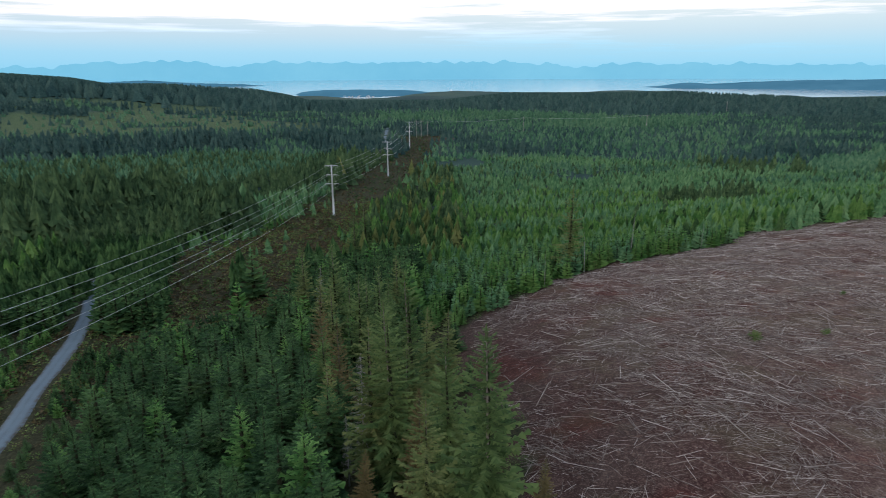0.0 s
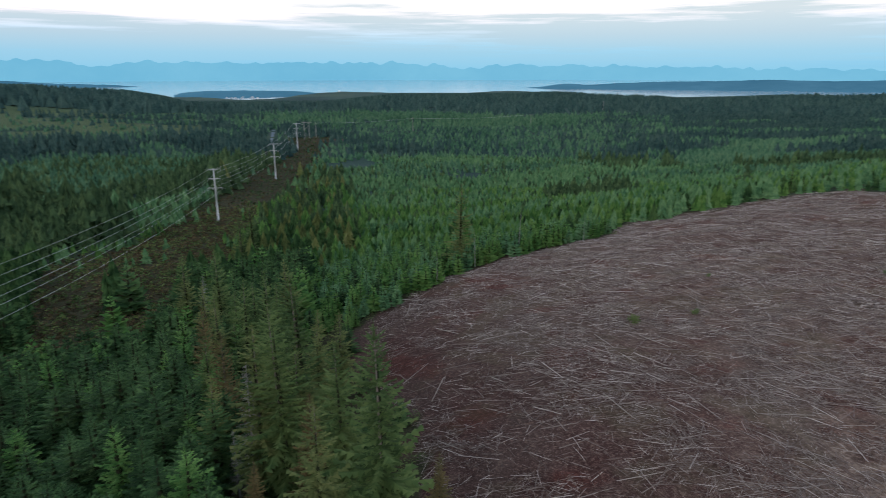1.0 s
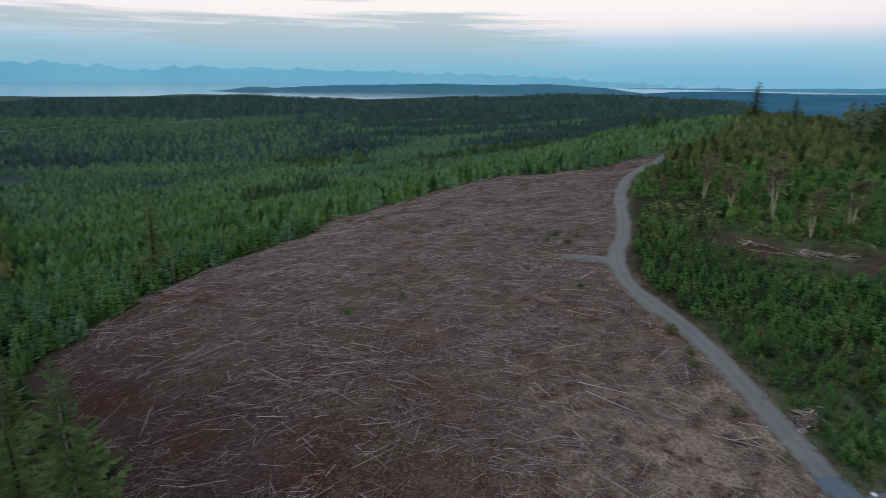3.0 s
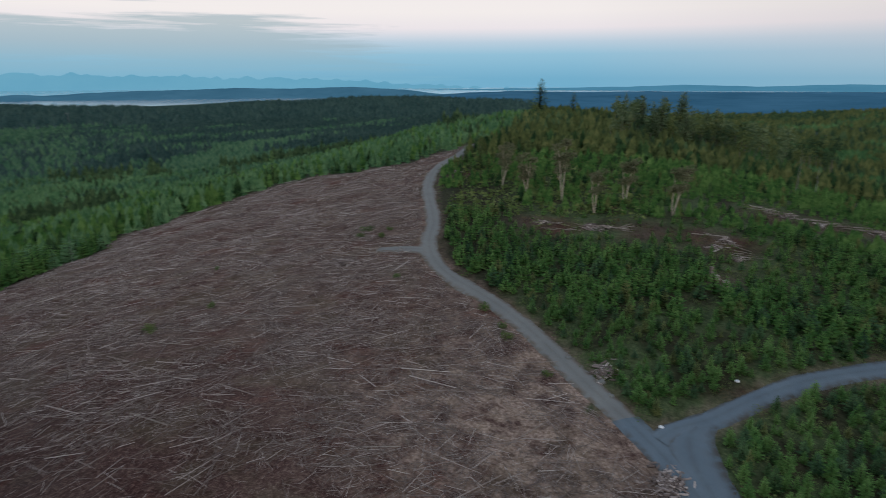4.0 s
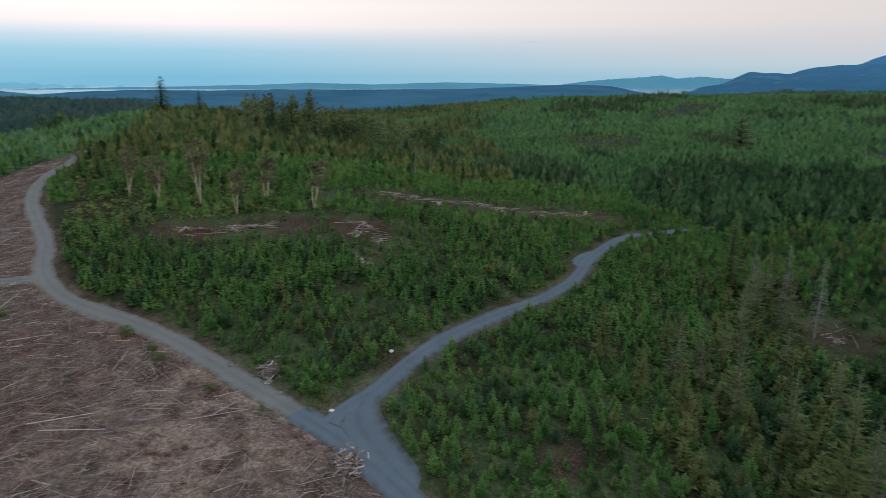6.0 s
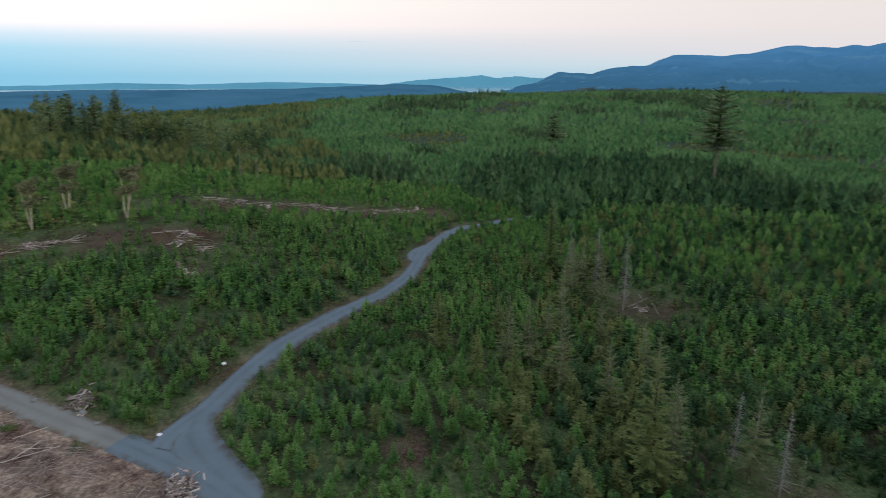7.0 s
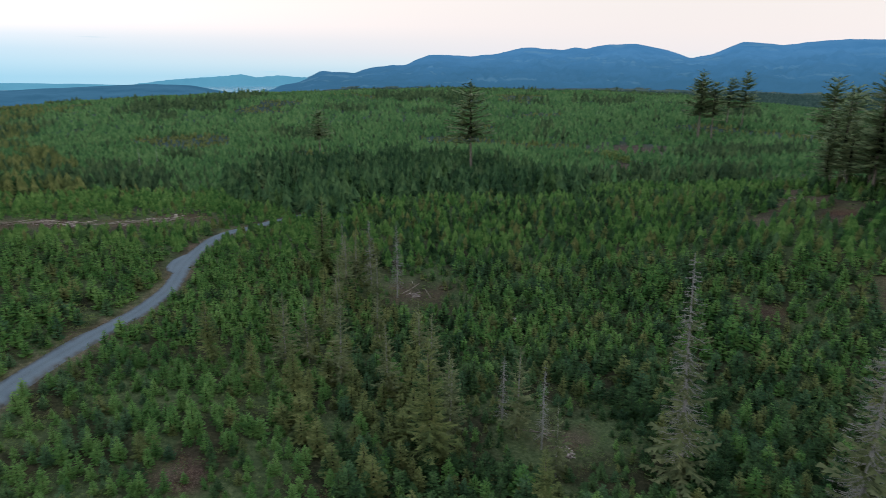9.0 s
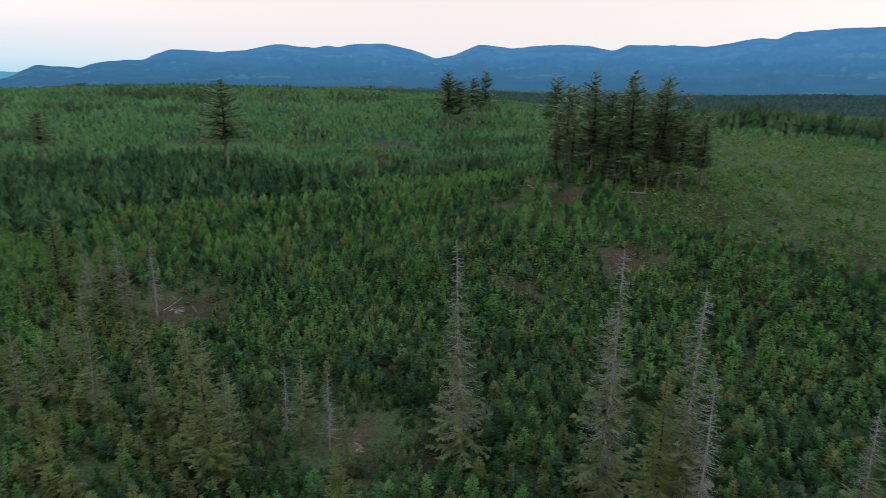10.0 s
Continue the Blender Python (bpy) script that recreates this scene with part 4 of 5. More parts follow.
    # the old trees along the clearing shade out the young ones
    edge = (x > -11 + 3 * n3) & (x < 12) & (y > 30) & (y < 106)
    where(edge, 5.0 + n3, 0.22, 0)
    p *= 1 - np.clip(1.5 * brown_patch(x, y), 0, 0.97)
    p[off_line(x, y, RIDGE_ROAD) < 3.2] = 0
    p[off_line(x, y, BRANCH_ROAD) < 2.5] = 0
    p[(off_line(x, y, JUNCTION) < 3.4) | (off_line(x, y, SPUR) < 3) | (off_line(x, y, PASSING_PLACE) < 3)] = 0
    service = off_line(x, y, VALLEY_ROAD)
    low = (service < 17) & (y < 137)
    h[low] = np.minimum(h[low], 3.4)
    corridor = ((off_line(x, y, POWER_LINE) < 17 + 5 * n3) & (y > 118)) | ((x < -36 - 5 * n1) & (x > -84) & (y > 118 + 6 * n3) & (y < 215))
    p[corridor & (y < 620)] *= 0.03
    screen = (service < 18) & (y > 130) & (y < 555)
    where(screen, 9 + 1.5 * n3, 1.0, 0)
    p[service < np.where((y > 150) & (y < 545), 0.8, 4.5)] = 0
    p[on_clearing(x, y)] = 0
    p[(meadow(x, y) > 0.45) & (r > 500)] *= 0.10
    p[ground_z(x, y) < SEA + 3] = 0
    p[(n3 + 0.6 * wobble(x, y, 5.0, 2.0) > 1.0) & right] *= 0.3
    return h, p, kind


def forest(name, label, shapes, materials, x, y, height, wide=1.0, group=""):
    """One object of many trees, each a turned, scaled and leaning copy of one of the shapes."""
    if not len(x):
        return None
    z = ground_z(x, y) - 0.15
    pick = RNG.integers(0, len(shapes), len(x))
    turn = RNG.uniform(0, 6.283, len(x))
    girth = height * wide * RNG.uniform(0.8, 1.25, len(x))
    lean = RNG.normal(0, 0.025, (len(x), 2))
    vs, fs, ms, count = [], [], [], 0
    for k, (v, f, m) in enumerate(shapes):
        i = np.flatnonzero(pick == k)
        if not len(i):
            continue
        c, s = np.cos(turn[i])[:, None], np.sin(turn[i])[:, None]
        zz = v[None, :, 2] * height[i][:, None]
        w = np.empty((len(i), len(v), 3))
        w[:, :, 0] = (v[None, :, 0] * c - v[None, :, 1] * s) * girth[i][:, None] + x[i][:, None] + lean[i, :1] * zz
        w[:, :, 1] = (v[None, :, 0] * s + v[None, :, 1] * c) * girth[i][:, None] + y[i][:, None] + lean[i, 1:] * zz
        w[:, :, 2] = zz + z[i][:, None]
        vs.append(w.reshape(-1, 3))
        fs.append((f[None] + (np.arange(len(i)) * len(v))[:, None, None]).reshape(-1, 3) + count)
        ms.append(np.tile(m, len(i)))
        count += len(i) * len(v)
    ob = new(name, raw_mesh(name, np.vstack(vs), np.vstack(fs), materials, np.concatenate(ms)))
    return tagged(ob, label, "trees", group, "stuff")


def whole(pair):
    """Trunk and crown of a tree shape as one set of arrays; the crown takes the second material."""
    (tv, tf, tm), (cv, cf, cm) = pair[0].arrays(), pair[1].arrays()
    return np.vstack([tv, cv]), np.vstack([tf, cf + len(tv)]), np.concatenate([tm, cm + 1])


SHAPE_RNG = np.random.default_rng(11)
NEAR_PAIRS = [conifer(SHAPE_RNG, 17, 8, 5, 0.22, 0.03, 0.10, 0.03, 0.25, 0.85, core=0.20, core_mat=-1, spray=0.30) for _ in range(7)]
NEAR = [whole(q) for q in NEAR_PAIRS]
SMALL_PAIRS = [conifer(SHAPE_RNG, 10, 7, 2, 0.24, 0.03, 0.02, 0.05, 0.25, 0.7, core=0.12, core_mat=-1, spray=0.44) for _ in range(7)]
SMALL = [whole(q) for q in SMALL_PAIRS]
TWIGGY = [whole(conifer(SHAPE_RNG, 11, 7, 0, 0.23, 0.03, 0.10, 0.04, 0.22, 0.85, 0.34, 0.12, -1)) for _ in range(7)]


def skirts(shape):
    v, f, m = shape.arrays()
    return v, f, m + 1


LIGHT = [whole(conifer(SHAPE_RNG, 9, 6, 0, 0.25, 0.03, 0.05, 0.05, 0.3, 0.75, 0.36, 0.14, -1)) for _ in range(9)]
SKIRTED = [skirts(cone_tree(SHAPE_RNG, 6, 12, 0.24)) for _ in range(9)]
MIDDLE = [skirts(cone_tree(SHAPE_RNG, 5, 8, 0.25)) for _ in range(9)]
SLIM = [skirts(cone_tree(SHAPE_RNG, 8, 11, 0.20)) for _ in range(9)]
SLIMMER = [skirts(cone_tree(SHAPE_RNG, 4, 7, 0.20)) for _ in range(8)]
FAR = [skirts(cone_tree(SHAPE_RNG, 3, 7, 0.25)) for _ in range(8)]
FARTHER = [skirts(cone_tree(SHAPE_RNG, 2, 6, 0.26)) for _ in range(8)]
DISTANT = [skirts(cone_tree(SHAPE_RNG, 1, 7, 0.26)) for _ in range(8)]
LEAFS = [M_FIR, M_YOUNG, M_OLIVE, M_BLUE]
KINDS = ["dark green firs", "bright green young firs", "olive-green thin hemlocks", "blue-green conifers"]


def horizon_map():
    """For each bearing and distance, the steepest sight line that the ground nearer in leaves free."""
    az = np.radians(np.arange(-60, 200.0, 0.5))
    r = 20 * (2000 / 20) ** (np.arange(300) / 299)
    rr, aa = np.meshgrid(r, az, indexing="ij")
    z = ground_z(rr * np.sin(aa), rr * np.cos(aa))
    return r, np.maximum.accumulate((z + 1.0 - EYE) / rr, axis=0)


LINE_R, LINE_OF_SIGHT = horizon_map()


def overlooked(x, y, h):
    """True where a tree of that height rises over the ground before it."""
    az, r = bearing(x, y), np.hypot(x, y)
    az = np.where(az < -90, az + 360, az)
    i = np.clip(np.searchsorted(LINE_R, r * 0.985) - 1, 0, len(LINE_R) - 1)
    j = np.clip(((az + 60) * 2).astype(int), 0, LINE_OF_SIGHT.shape[1] - 1)
    return (ground_z(x, y) + h * 1.3 + 1 - EYE) / r > LINE_OF_SIGHT[i, j]


def showcase(x, y):
    """The stretch of slope where each young tree stands as an object of its own."""
    az, r = bearing(x, y), np.hypot(x, y)
    return (az > 86) & (az < 128) & (r > 58) & (r < 70)


SKYLINE = np.array([(-180, 9), (-40, 0.3), (-34, 0), (-29.7, -0.36), (-27.1, -0.86), (-21.8, -0.93), (-16.5, -1.36), (-13.3, -1.96), (-11.7, -2.41), (-7, -2.5), (0.1, -2.5), (2.4, -2.25), (5.8, -1.92), (14, -1.92), (19.9, -1.75), (27.5, -1.96), (29.8, -2.18), (34.4, -2.02), (38, -1.8), (44, 0), (50, 9), (180, 9)])


def plant(name, what, shapes, spacing, r0, r1, wide, a0=-40.0, a1=187.0, leafs=LEAFS, single=False, tall=None):
    x, y = grid_of(spacing, r0, r1, a0, a1)
    h, p, kind = stand(x, y)
    k = (RNG.random(len(x)) < p) & overlooked(x, y, h)
    x, y, h, kind = x[k], y[k], h[k] * (RNG.uniform(0.60, 1.22, k.sum()) if r1 < 120 else RNG.uniform(0.74, 1.16, k.sum())), kind[k]
    # no wood rises over the far skyline of the land
    cap = EYE + np.hypot(x, y) * np.tan(np.radians(np.interp(bearing(x, y), SKYLINE[:, 0], SKYLINE[:, 1]))) - ground_z(x, y)
    h = np.where(np.hypot(x, y) > 560, np.minimum(h, cap), h)
    k = h > 1.0
    x, y, h, kind = x[k], y[k], h[k], kind[k]
    own = showcase(x, y) if single else np.zeros(len(x), bool)
    for i in range(4):
        s = (kind == i) & ~own
        if tall is not None:
            high = s & (h > 7.2)
            s &= ~high
            high &= RNG.random(len(x)) < 0.36
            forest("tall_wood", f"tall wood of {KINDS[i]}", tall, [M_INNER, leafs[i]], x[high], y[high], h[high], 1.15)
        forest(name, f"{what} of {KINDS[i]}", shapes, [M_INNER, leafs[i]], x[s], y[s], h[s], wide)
    return x[own], y[own], h[own], kind[own]


# mid and far stands get bluer needles in place of distance haze
VALLEY = [M_FIR, M_YOUNG, M_OLIVE, M_HAZED_MID]
plant("young_plantation", "dense planted slope", NEAR, 3.0, 42, 112, 1.32, -40.0, 48.0)
SINGLES = plant("young_plantation", "dense planted slope", SMALL, 1.62, 42, 92, 1.25, 48.0, 187.0, single=True)
plant("plantation", "planted slope", TWIGGY, 2.3, 112, 165, 1.3, -40.0, 48.0, VALLEY)
plant("plantation", "planted slope", LIGHT, 1.85, 92, 140, 1.3, 48.0, 187.0)
plant("plantation", "planted slope", SKIRTED, 2.4, 165, 225, 1.1, -40.0, 61.0, VALLEY, tall=SLIM)
plant("plantation", "planted slope", SKIRTED, 2.15, 140, 190, 1.3, 61.0, 187.0, tall=SLIM)
plant("plantation", "planted slope", MIDDLE, 2.2, 190, 225, 1.35, 61.0, 187.0, tall=SLIM)
plant("plantation", "wide planted land", FAR, 2.7, 225, 330, 1.1, -40.0, 61.0, [M_OLD, M_YOUNG, M_OLIVE, M_HAZED_MID], tall=SLIM)
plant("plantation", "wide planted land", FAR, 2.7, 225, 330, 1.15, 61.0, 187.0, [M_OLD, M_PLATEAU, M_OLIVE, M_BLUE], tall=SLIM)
plant("plantation", "wide planted land", FARTHER, 3.0, 330, 470, 1.2, -40.0, 61.0, [M_OLD, M_HAZED_MID, M_OLIVE, M_HAZED_FAR], tall=SLIMMER)
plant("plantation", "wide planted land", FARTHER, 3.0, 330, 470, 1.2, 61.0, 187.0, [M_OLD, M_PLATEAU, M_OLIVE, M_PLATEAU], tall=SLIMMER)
plant("woodland", "haze-tinted distant woodland", DISTANT, 4.4, 470, 950, 1.3, -40.0, 62.0, tall=SLIMMER, leafs=[M_HAZED_RIDGE, M_HAZED_FAR, M_HAZED_FAR, M_HAZED_FAR])
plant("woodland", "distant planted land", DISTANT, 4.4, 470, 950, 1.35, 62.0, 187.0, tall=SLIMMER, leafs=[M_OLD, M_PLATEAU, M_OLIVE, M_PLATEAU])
plant("far_woodland", "haze-tinted far woodland", DISTANT, 11.0, 950, 1900, 1.8, leafs=[M_HAZED_RIDGE] * 4)

# ------------------------------------------------------------------ undergrowth
FINE = [shrub(SHAPE_RNG, 40, 0.085).arrays() for _ in range(8)]
SHRUBS = [shrub(SHAPE_RNG, 22, 0.13).arrays() for _ in range(8)]
TUFTS = [shrub(SHAPE_RNG, 9, 0.24).arrays() for _ in range(8)]


def undergrowth(name, label, material, spacing, r0, r1, chance, low, high, shapes=SHRUBS):
    x, y = grid_of(spacing, r0, r1)
    _, p, _ = stand(x, y)
    want = chance(x, y)
    want = np.where(on_clearing(x, y), 0.0, want)
    for line, gap in ((RIDGE_ROAD, 1.9), (BRANCH_ROAD, 1.5), (VALLEY_ROAD, 2.6), (SPUR, 2.0), (PASSING_PLACE, 2.0), (JUNCTION, 2.8)):
        want = np.where(off_line(x, y, line) < gap, 0.0, want)
    k = (RNG.random(len(x)) < want) & overlooked(x, y, np.full(x.shape, high))
    forest(name, label, shapes, [material], x[k], y[k], RNG.uniform(low, high, k.sum()), 1.25)


def in_corridor(x, y):
    return ((off_line(x, y, POWER_LINE) < 20) | ((x < -36) & (x > -86) & (y > 112) & (y < 215))) & (y < 640)


def near_share(x, y):
    return 0.45 + 0.35 * wobble(x, y, 9.0, 1.0) + 0.25 * (bearing(x, y) > 60)


undergrowth("undergrowth", "mixed green shrubs between the young firs", M_SHRUB, 1.7, 42, 125, near_share, 0.5, 1.5, FINE)
undergrowth("undergrowth", "green shrubs on the far slopes", M_SHRUB, 3.6, 125, 230, near_share, 0.8, 2.3)
undergrowth("bracken", "rust-brown bracken and dead brush", M_RUST, 2.2, 42, 125, lambda x, y: 0.20 + 0.25 * wobble(x, y, 7.0, 4.0) - 0.12 * (bearing(x, y) > 58) + 0.35 * brown_patch(x, y) + 0.35 * in_corridor(x, y), 0.5, 1.3, FINE)
undergrowth("bracken", "rust-brown bracken on the far slopes", M_RUST, 3.3, 125, 330, lambda x, y: 0.12 + 0.2 * wobble(x, y, 11.0, 4.0) + 0.3 * brown_patch(x, y) + 0.25 * in_corridor(x, y), 0.6, 1.8)
undergrowth("broadleaf_brush", "yellow-green willow and alder brush", M_BROAD, 3.8, 75, 300, lambda x, y: 0.10 + 0.16 * wobble(x, y, 16.0, 7.0) + 0.25 * (bearing(x, y) > 155) + 0.02 * in_corridor(x, y), 1.2, 2.8, FINE)



def open_slope(x, y):
    az = bearing(x, y)
    return np.where(az < -90, az + 360, az) > 159


def crest(x, y):
    az, r = bearing(x, y), np.hypot(x, y)
    return (az > 55) & (az < 72) & (r > 135) & (r < 280)


undergrowth("slope_brush", "low light green brush on the open slope", M_BROAD, 2.0, 120, 350, lambda x, y: 0.5 * open_slope(x, y) + 0.7 * wobble(x, y, 14.0, 4.0) * open_slope(x, y), 0.5, 2.2, TUFTS)
undergrowth("slope_brush", "low green brush on the open slope", M_YOUNG, 2.2, 120, 350, lambda x, y: 0.7 * open_slope(x, y), 0.5, 1.7, TUFTS)
undergrowth("slope_brush", "yellow-green brush on the crest beyond the road", M_BROAD, 2.2, 130, 285, lambda x, y: 0.7 * crest(x, y), 1.0, 3.0, TUFTS)
undergrowth("corridor_brush", "rust and olive brush under the power line", M_RUST, 1.25, 112, 300, lambda x, y: 0.6 * in_corridor(x, y) + 0.3 * wobble(x, y, 8.0, 2.0) * in_corridor(x, y), 0.7, 1.8, TUFTS)
undergrowth("corridor_brush", "dark brush far along the power line", M_RUST, 3.2, 300, 640, lambda x, y: 0.75 * in_corridor(x, y), 0.8, 2.2, TUFTS)
undergrowth("corridor_brush", "green brush far along the power line", M_FIR, 3.4, 300, 640, lambda x, y: 0.6 * in_corridor(x, y), 0.8, 2.4, TUFTS)
undergrowth("corridor_brush", "dark green brush under the power line", M_SHRUB, 1.6, 112, 300, lambda x, y: 0.45 * in_corridor(x, y), 0.7, 2.0, TUFTS)
undergrowth("corridor_brush", "yellow-green brush under the power line", M_BROAD, 3.6, 112, 300, lambda x, y: 0.18 * in_corridor(x, y), 0.6, 2.2)

# ------------------------------------------------------------------ single trees


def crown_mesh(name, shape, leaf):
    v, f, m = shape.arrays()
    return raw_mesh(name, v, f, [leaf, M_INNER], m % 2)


def stock(name, pairs, leaf, wood=M_BARK):
    return [(q[0].mesh(name + "_trunk", [wood], True), crown_mesh(name + "_crown", q[1], leaf)) for q in pairs]


BIG = np.random.default_rng(21)


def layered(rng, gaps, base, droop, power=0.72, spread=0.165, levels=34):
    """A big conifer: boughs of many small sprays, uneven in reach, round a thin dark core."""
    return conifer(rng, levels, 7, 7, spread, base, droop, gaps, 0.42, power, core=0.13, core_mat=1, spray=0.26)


STOCK = {
    "fir": stock("fir", [layered(BIG, 0.06, 0.05, 0.22) for _ in range(4)], M_EDGE, M_PALE),
    "olive": stock("hemlock", [layered(BIG, 0.22, 0.10, 0.28) for _ in range(3)], M_OLIVE, M_PALE),
    "cedar": stock("cedar", [conifer(BIG, 30, 8, 7, 0.19, 0.02, 0.25, 0.05, 0.25, spray=0.24) for _ in range(2)], M_CEDAR),
    "thin": stock("thin_fir", [conifer(BIG, 24, 6, 6, 0.15, 0.10, 0.22, 0.22, 0.5, 0.7, spray=0.28) for _ in range(4)], M_GREY, M_DEAD),
    "slim": stock("young_fir", [conifer(BIG, 26, 7, 5, 0.16, 0.05, 0.2, 0.1, 0.3, spray=0.26) for _ in range(3)], M_YOUNG),
}


STOCK["tall"] = stock("tall_fir", [conifer(BIG, 24, 8, 5, 0.15, 0.28, 0.16, 0.12, 0.5, 0.6, core=0.15, core_mat=1, spray=0.34, scatter=0.9) for _ in range(5)], M_CLUMP, M_PALE)
STOCK["pine"] = stock("pine", [conifer(BIG, 18, 8, 5, 0.16, 0.40, 0.12, 0.14, 0.5, 0.5, core=0.15, core_mat=1, spray=0.34, scatter=0.9) for _ in range(4)], M_CLUMP, M_PALE)
YOUNG = [stock("young_fir", SMALL_PAIRS, m) for m in LEAFS]
DEAD = [dead_conifer(BIG, 200, 7, 0.105, 0.18).mesh("snag", [M_DEAD]) for _ in range(3)]
BARE = [dead_conifer(BIG, 22, 1, 0.045, 0.35).mesh("bare_pole", [M_DEAD]) for _ in range(2)]
HALF = [conifer(BIG, 26, 7, 6, 0.17, 0.03, 0.26, 0.30, 0.55, 0.7, spray=0.26)[1] for _ in range(2)]
HALF = [q.mesh("lower_crown", [M_GREY]) for q in HALF]
MADRONES = [(q[0].mesh("madrone_trunk", [M_MADRONE], True), q[1].mesh("madrone_crown", [M_DRY])) for q in (madrone(BIG) for _ in range(3))]
LABELS = {
    "fir": ("fir_tree", "tall dark green fir with drooping boughs", "tree"),
    "olive": ("hemlock_tree", "thin olive-green hemlock with sparse boughs", "tree"),
    "cedar": ("cedar_tree", "bushy rust-brown young cedar", "tree"),
    "tall": ("fir_tree", "tall fir with a long bare lower trunk", "tree"),
    "pine": ("pine_tree", "open-crowned pine with a bare trunk", "tree"),
    "thin": ("thin_tree", "thin grey-olive conifer with sparse ragged boughs", "tree"),
    "slim": ("fir_tree", "slim bright green young fir", "tree"),
    "snag": ("dead_tree", "dead grey conifer with bare drooping limbs", "dead tree"),
    "bare": ("dead_tree", "bare pale dead trunk with few limbs", "dead tree"),
    "half": ("dying_tree", "dying conifer, grey bare top over olive boughs", "dead tree"),
    "madrone": ("madrone_tree", "forked madrone with pale orange bark", "tree"),
}


def tree(kind, x, y, h, group="", girth=1.0):
    name, label, category = LABELS[kind]
    base = tagged(new(name), label, category, group)
    base.matrix_basis = Matrix.Translation((x, y, float(ground_z(x, y)) - 0.2)) @ Euler((BIG.normal(0, 0.015), BIG.normal(0, 0.015), BIG.uniform(0, 6.28))).to_matrix().to_4x4() @ Matrix.Diagonal((h * girth, h * girth, h, 1))
    if kind == "madrone":
        t, c = MADRONES[int(BIG.integers(0, 3))]
        part("trunk", t, base, "pale orange smooth bark")
        part("crown", c, base)
    elif kind == "snag":
        part("trunk", DEAD[int(BIG.integers(0, 3))], base)
    elif kind == "bare":
        part("trunk", BARE[int(BIG.integers(0, 2))], base)
    elif kind == "half":
        part("trunk", DEAD[int(BIG.integers(0, 3))], base, "bare grey trunk and dead limbs")
        low = part("crown", HALF[int(BIG.integers(0, 2))], base)
        low.scale = (0.72, 0.72, 0.86)
    else:
        t, c = STOCK[kind][int(BIG.integers(0, len(STOCK[kind])))]
        part("trunk", t, base)
        part("crown", c, base)
    return base


def trees(kind, rows, group="", girth=1.0):
    for x, y, h in rows:
        tree(kind, x, y, h, group, girth)


# the old edge of the wood left of the clearing
trees("fir", [(3.6, 42.4, 22.5), (-3.2, 62, 21.6), (-5, 56, 21), (-12.2, 84.3, 19.4), (-9.1, 86.9, 19), (0.7, 50.5, 17.3), (-19.8, 109.8, 21.5), (-22.8, 181.7, 21.6), (-7.5, 72, 17), (-15, 96, 16), (-25.5, 175.8, 18.5)], "mature trees along the clearing")
trees("olive", [(-1.2, 41.2, 18.1), (-7.2, 56.8, 19), (-4, 58.8, 15.1), (-21.6, 105, 17.2), (-28, 120.4, 19.3), (0.5, 76, 13), (-13, 64, 13), (-17, 90, 17), (27.2, 130.9, 19.2), (-30, 128, 14), (-2, 68, 14)], "mature trees along the clearing")
trees("cedar", [(7.7, 42.2, 10.4), (-7.4, 48.4, 10), (-12.2, 67.8, 16.3), (-16, 78, 12)], "mature trees along the clearing")
trees("snag", [(-10.1, 58, 8.8), (-24, 116, 16), (-8.4, 57.3, 15.6)], "dead trees along the clearing")
trees("bare", [(41.3, 133.4, 11.4), (58.6, 137.9, 6.5), (30, 128, 9), (20, 118, 7)], "dead trees along the clearing")
trees("slim", [(63, 141, 7), (95.2, 161.5, 5), (83.7, 160, 5), (131.7, 162.5, 12.2), (130.5, 156, 6.6), (118, 158, 6), (148, 142, 6), (46, 136, 6), (36, 132, 6.5)], "young trees along the clearing")
for k in range(15):
    ex, ey = BIG.uniform(-15, 0), BIG.uniform(46, 118)
    ex -= 0.12 * max(0, ey - 60)
    tree(("fir", "olive", "fir", "cedar")[k % 4], ex, ey, BIG.uniform(9, 17), "mature trees along the clearing")
# the knoll beyond the ridge road
trees("fir", [(157.9, 101, 10.6), (160.1, 107.4, 8.4)], "trees on the knoll")
trees("fir", [(286.4, 149.2, 19.0), (300, 138, 12.5)], "trees on the knoll", 1.7)
trees("madrone", [(141, 83.4, 11.5), (131.9, 71, 11), (134.7, 63.4, 14.5), (128.4, 52.9, 10), (138.5, 50, 11), (137.2, 38.9, 11.5), (150, 88, 10), (147, 70, 9)], "madrones on the knoll", 0.85)
trees("tall", [(235.4, 87.1, 18), (256.8, 87.6, 17.1), (259.9, 81.2, 18.3), (276.4, 78.7, 20.4), (290, 81, 21), (246, 80, 16), (268, 92, 17), (240, 66, 15), (252, 58, 14), (262, 64, 16), (282, 66, 17), (232, 74, 13)], "tall trees on the knoll")
trees("bare", [(186, 22, 13), (190, 18, 11), (262, -28, 15), (268, -35, 14)], "dead trees on the slope")
# rounded crowns of the old wood on the knoll
ROUND = []
for _ in range(6):
    s = Shape()
    s.limb([(0, 0, 0), (0.01, 0, 0.5)], [0.014, 0.008], 4, 0, False)
    for _ in range(5):
        leaf_clump(BIG, s, (BIG.normal(0, 0.10), BIG.normal(0, 0.10), BIG.uniform(0.42, 0.86)), (0.13, 0.13, 0.12), 40, 0.040, 1)
    ROUND.append(s.arrays())
ka, kr = BIG.uniform(0, 6.283, 96), np.sqrt(BIG.uniform(0, 1, 96))
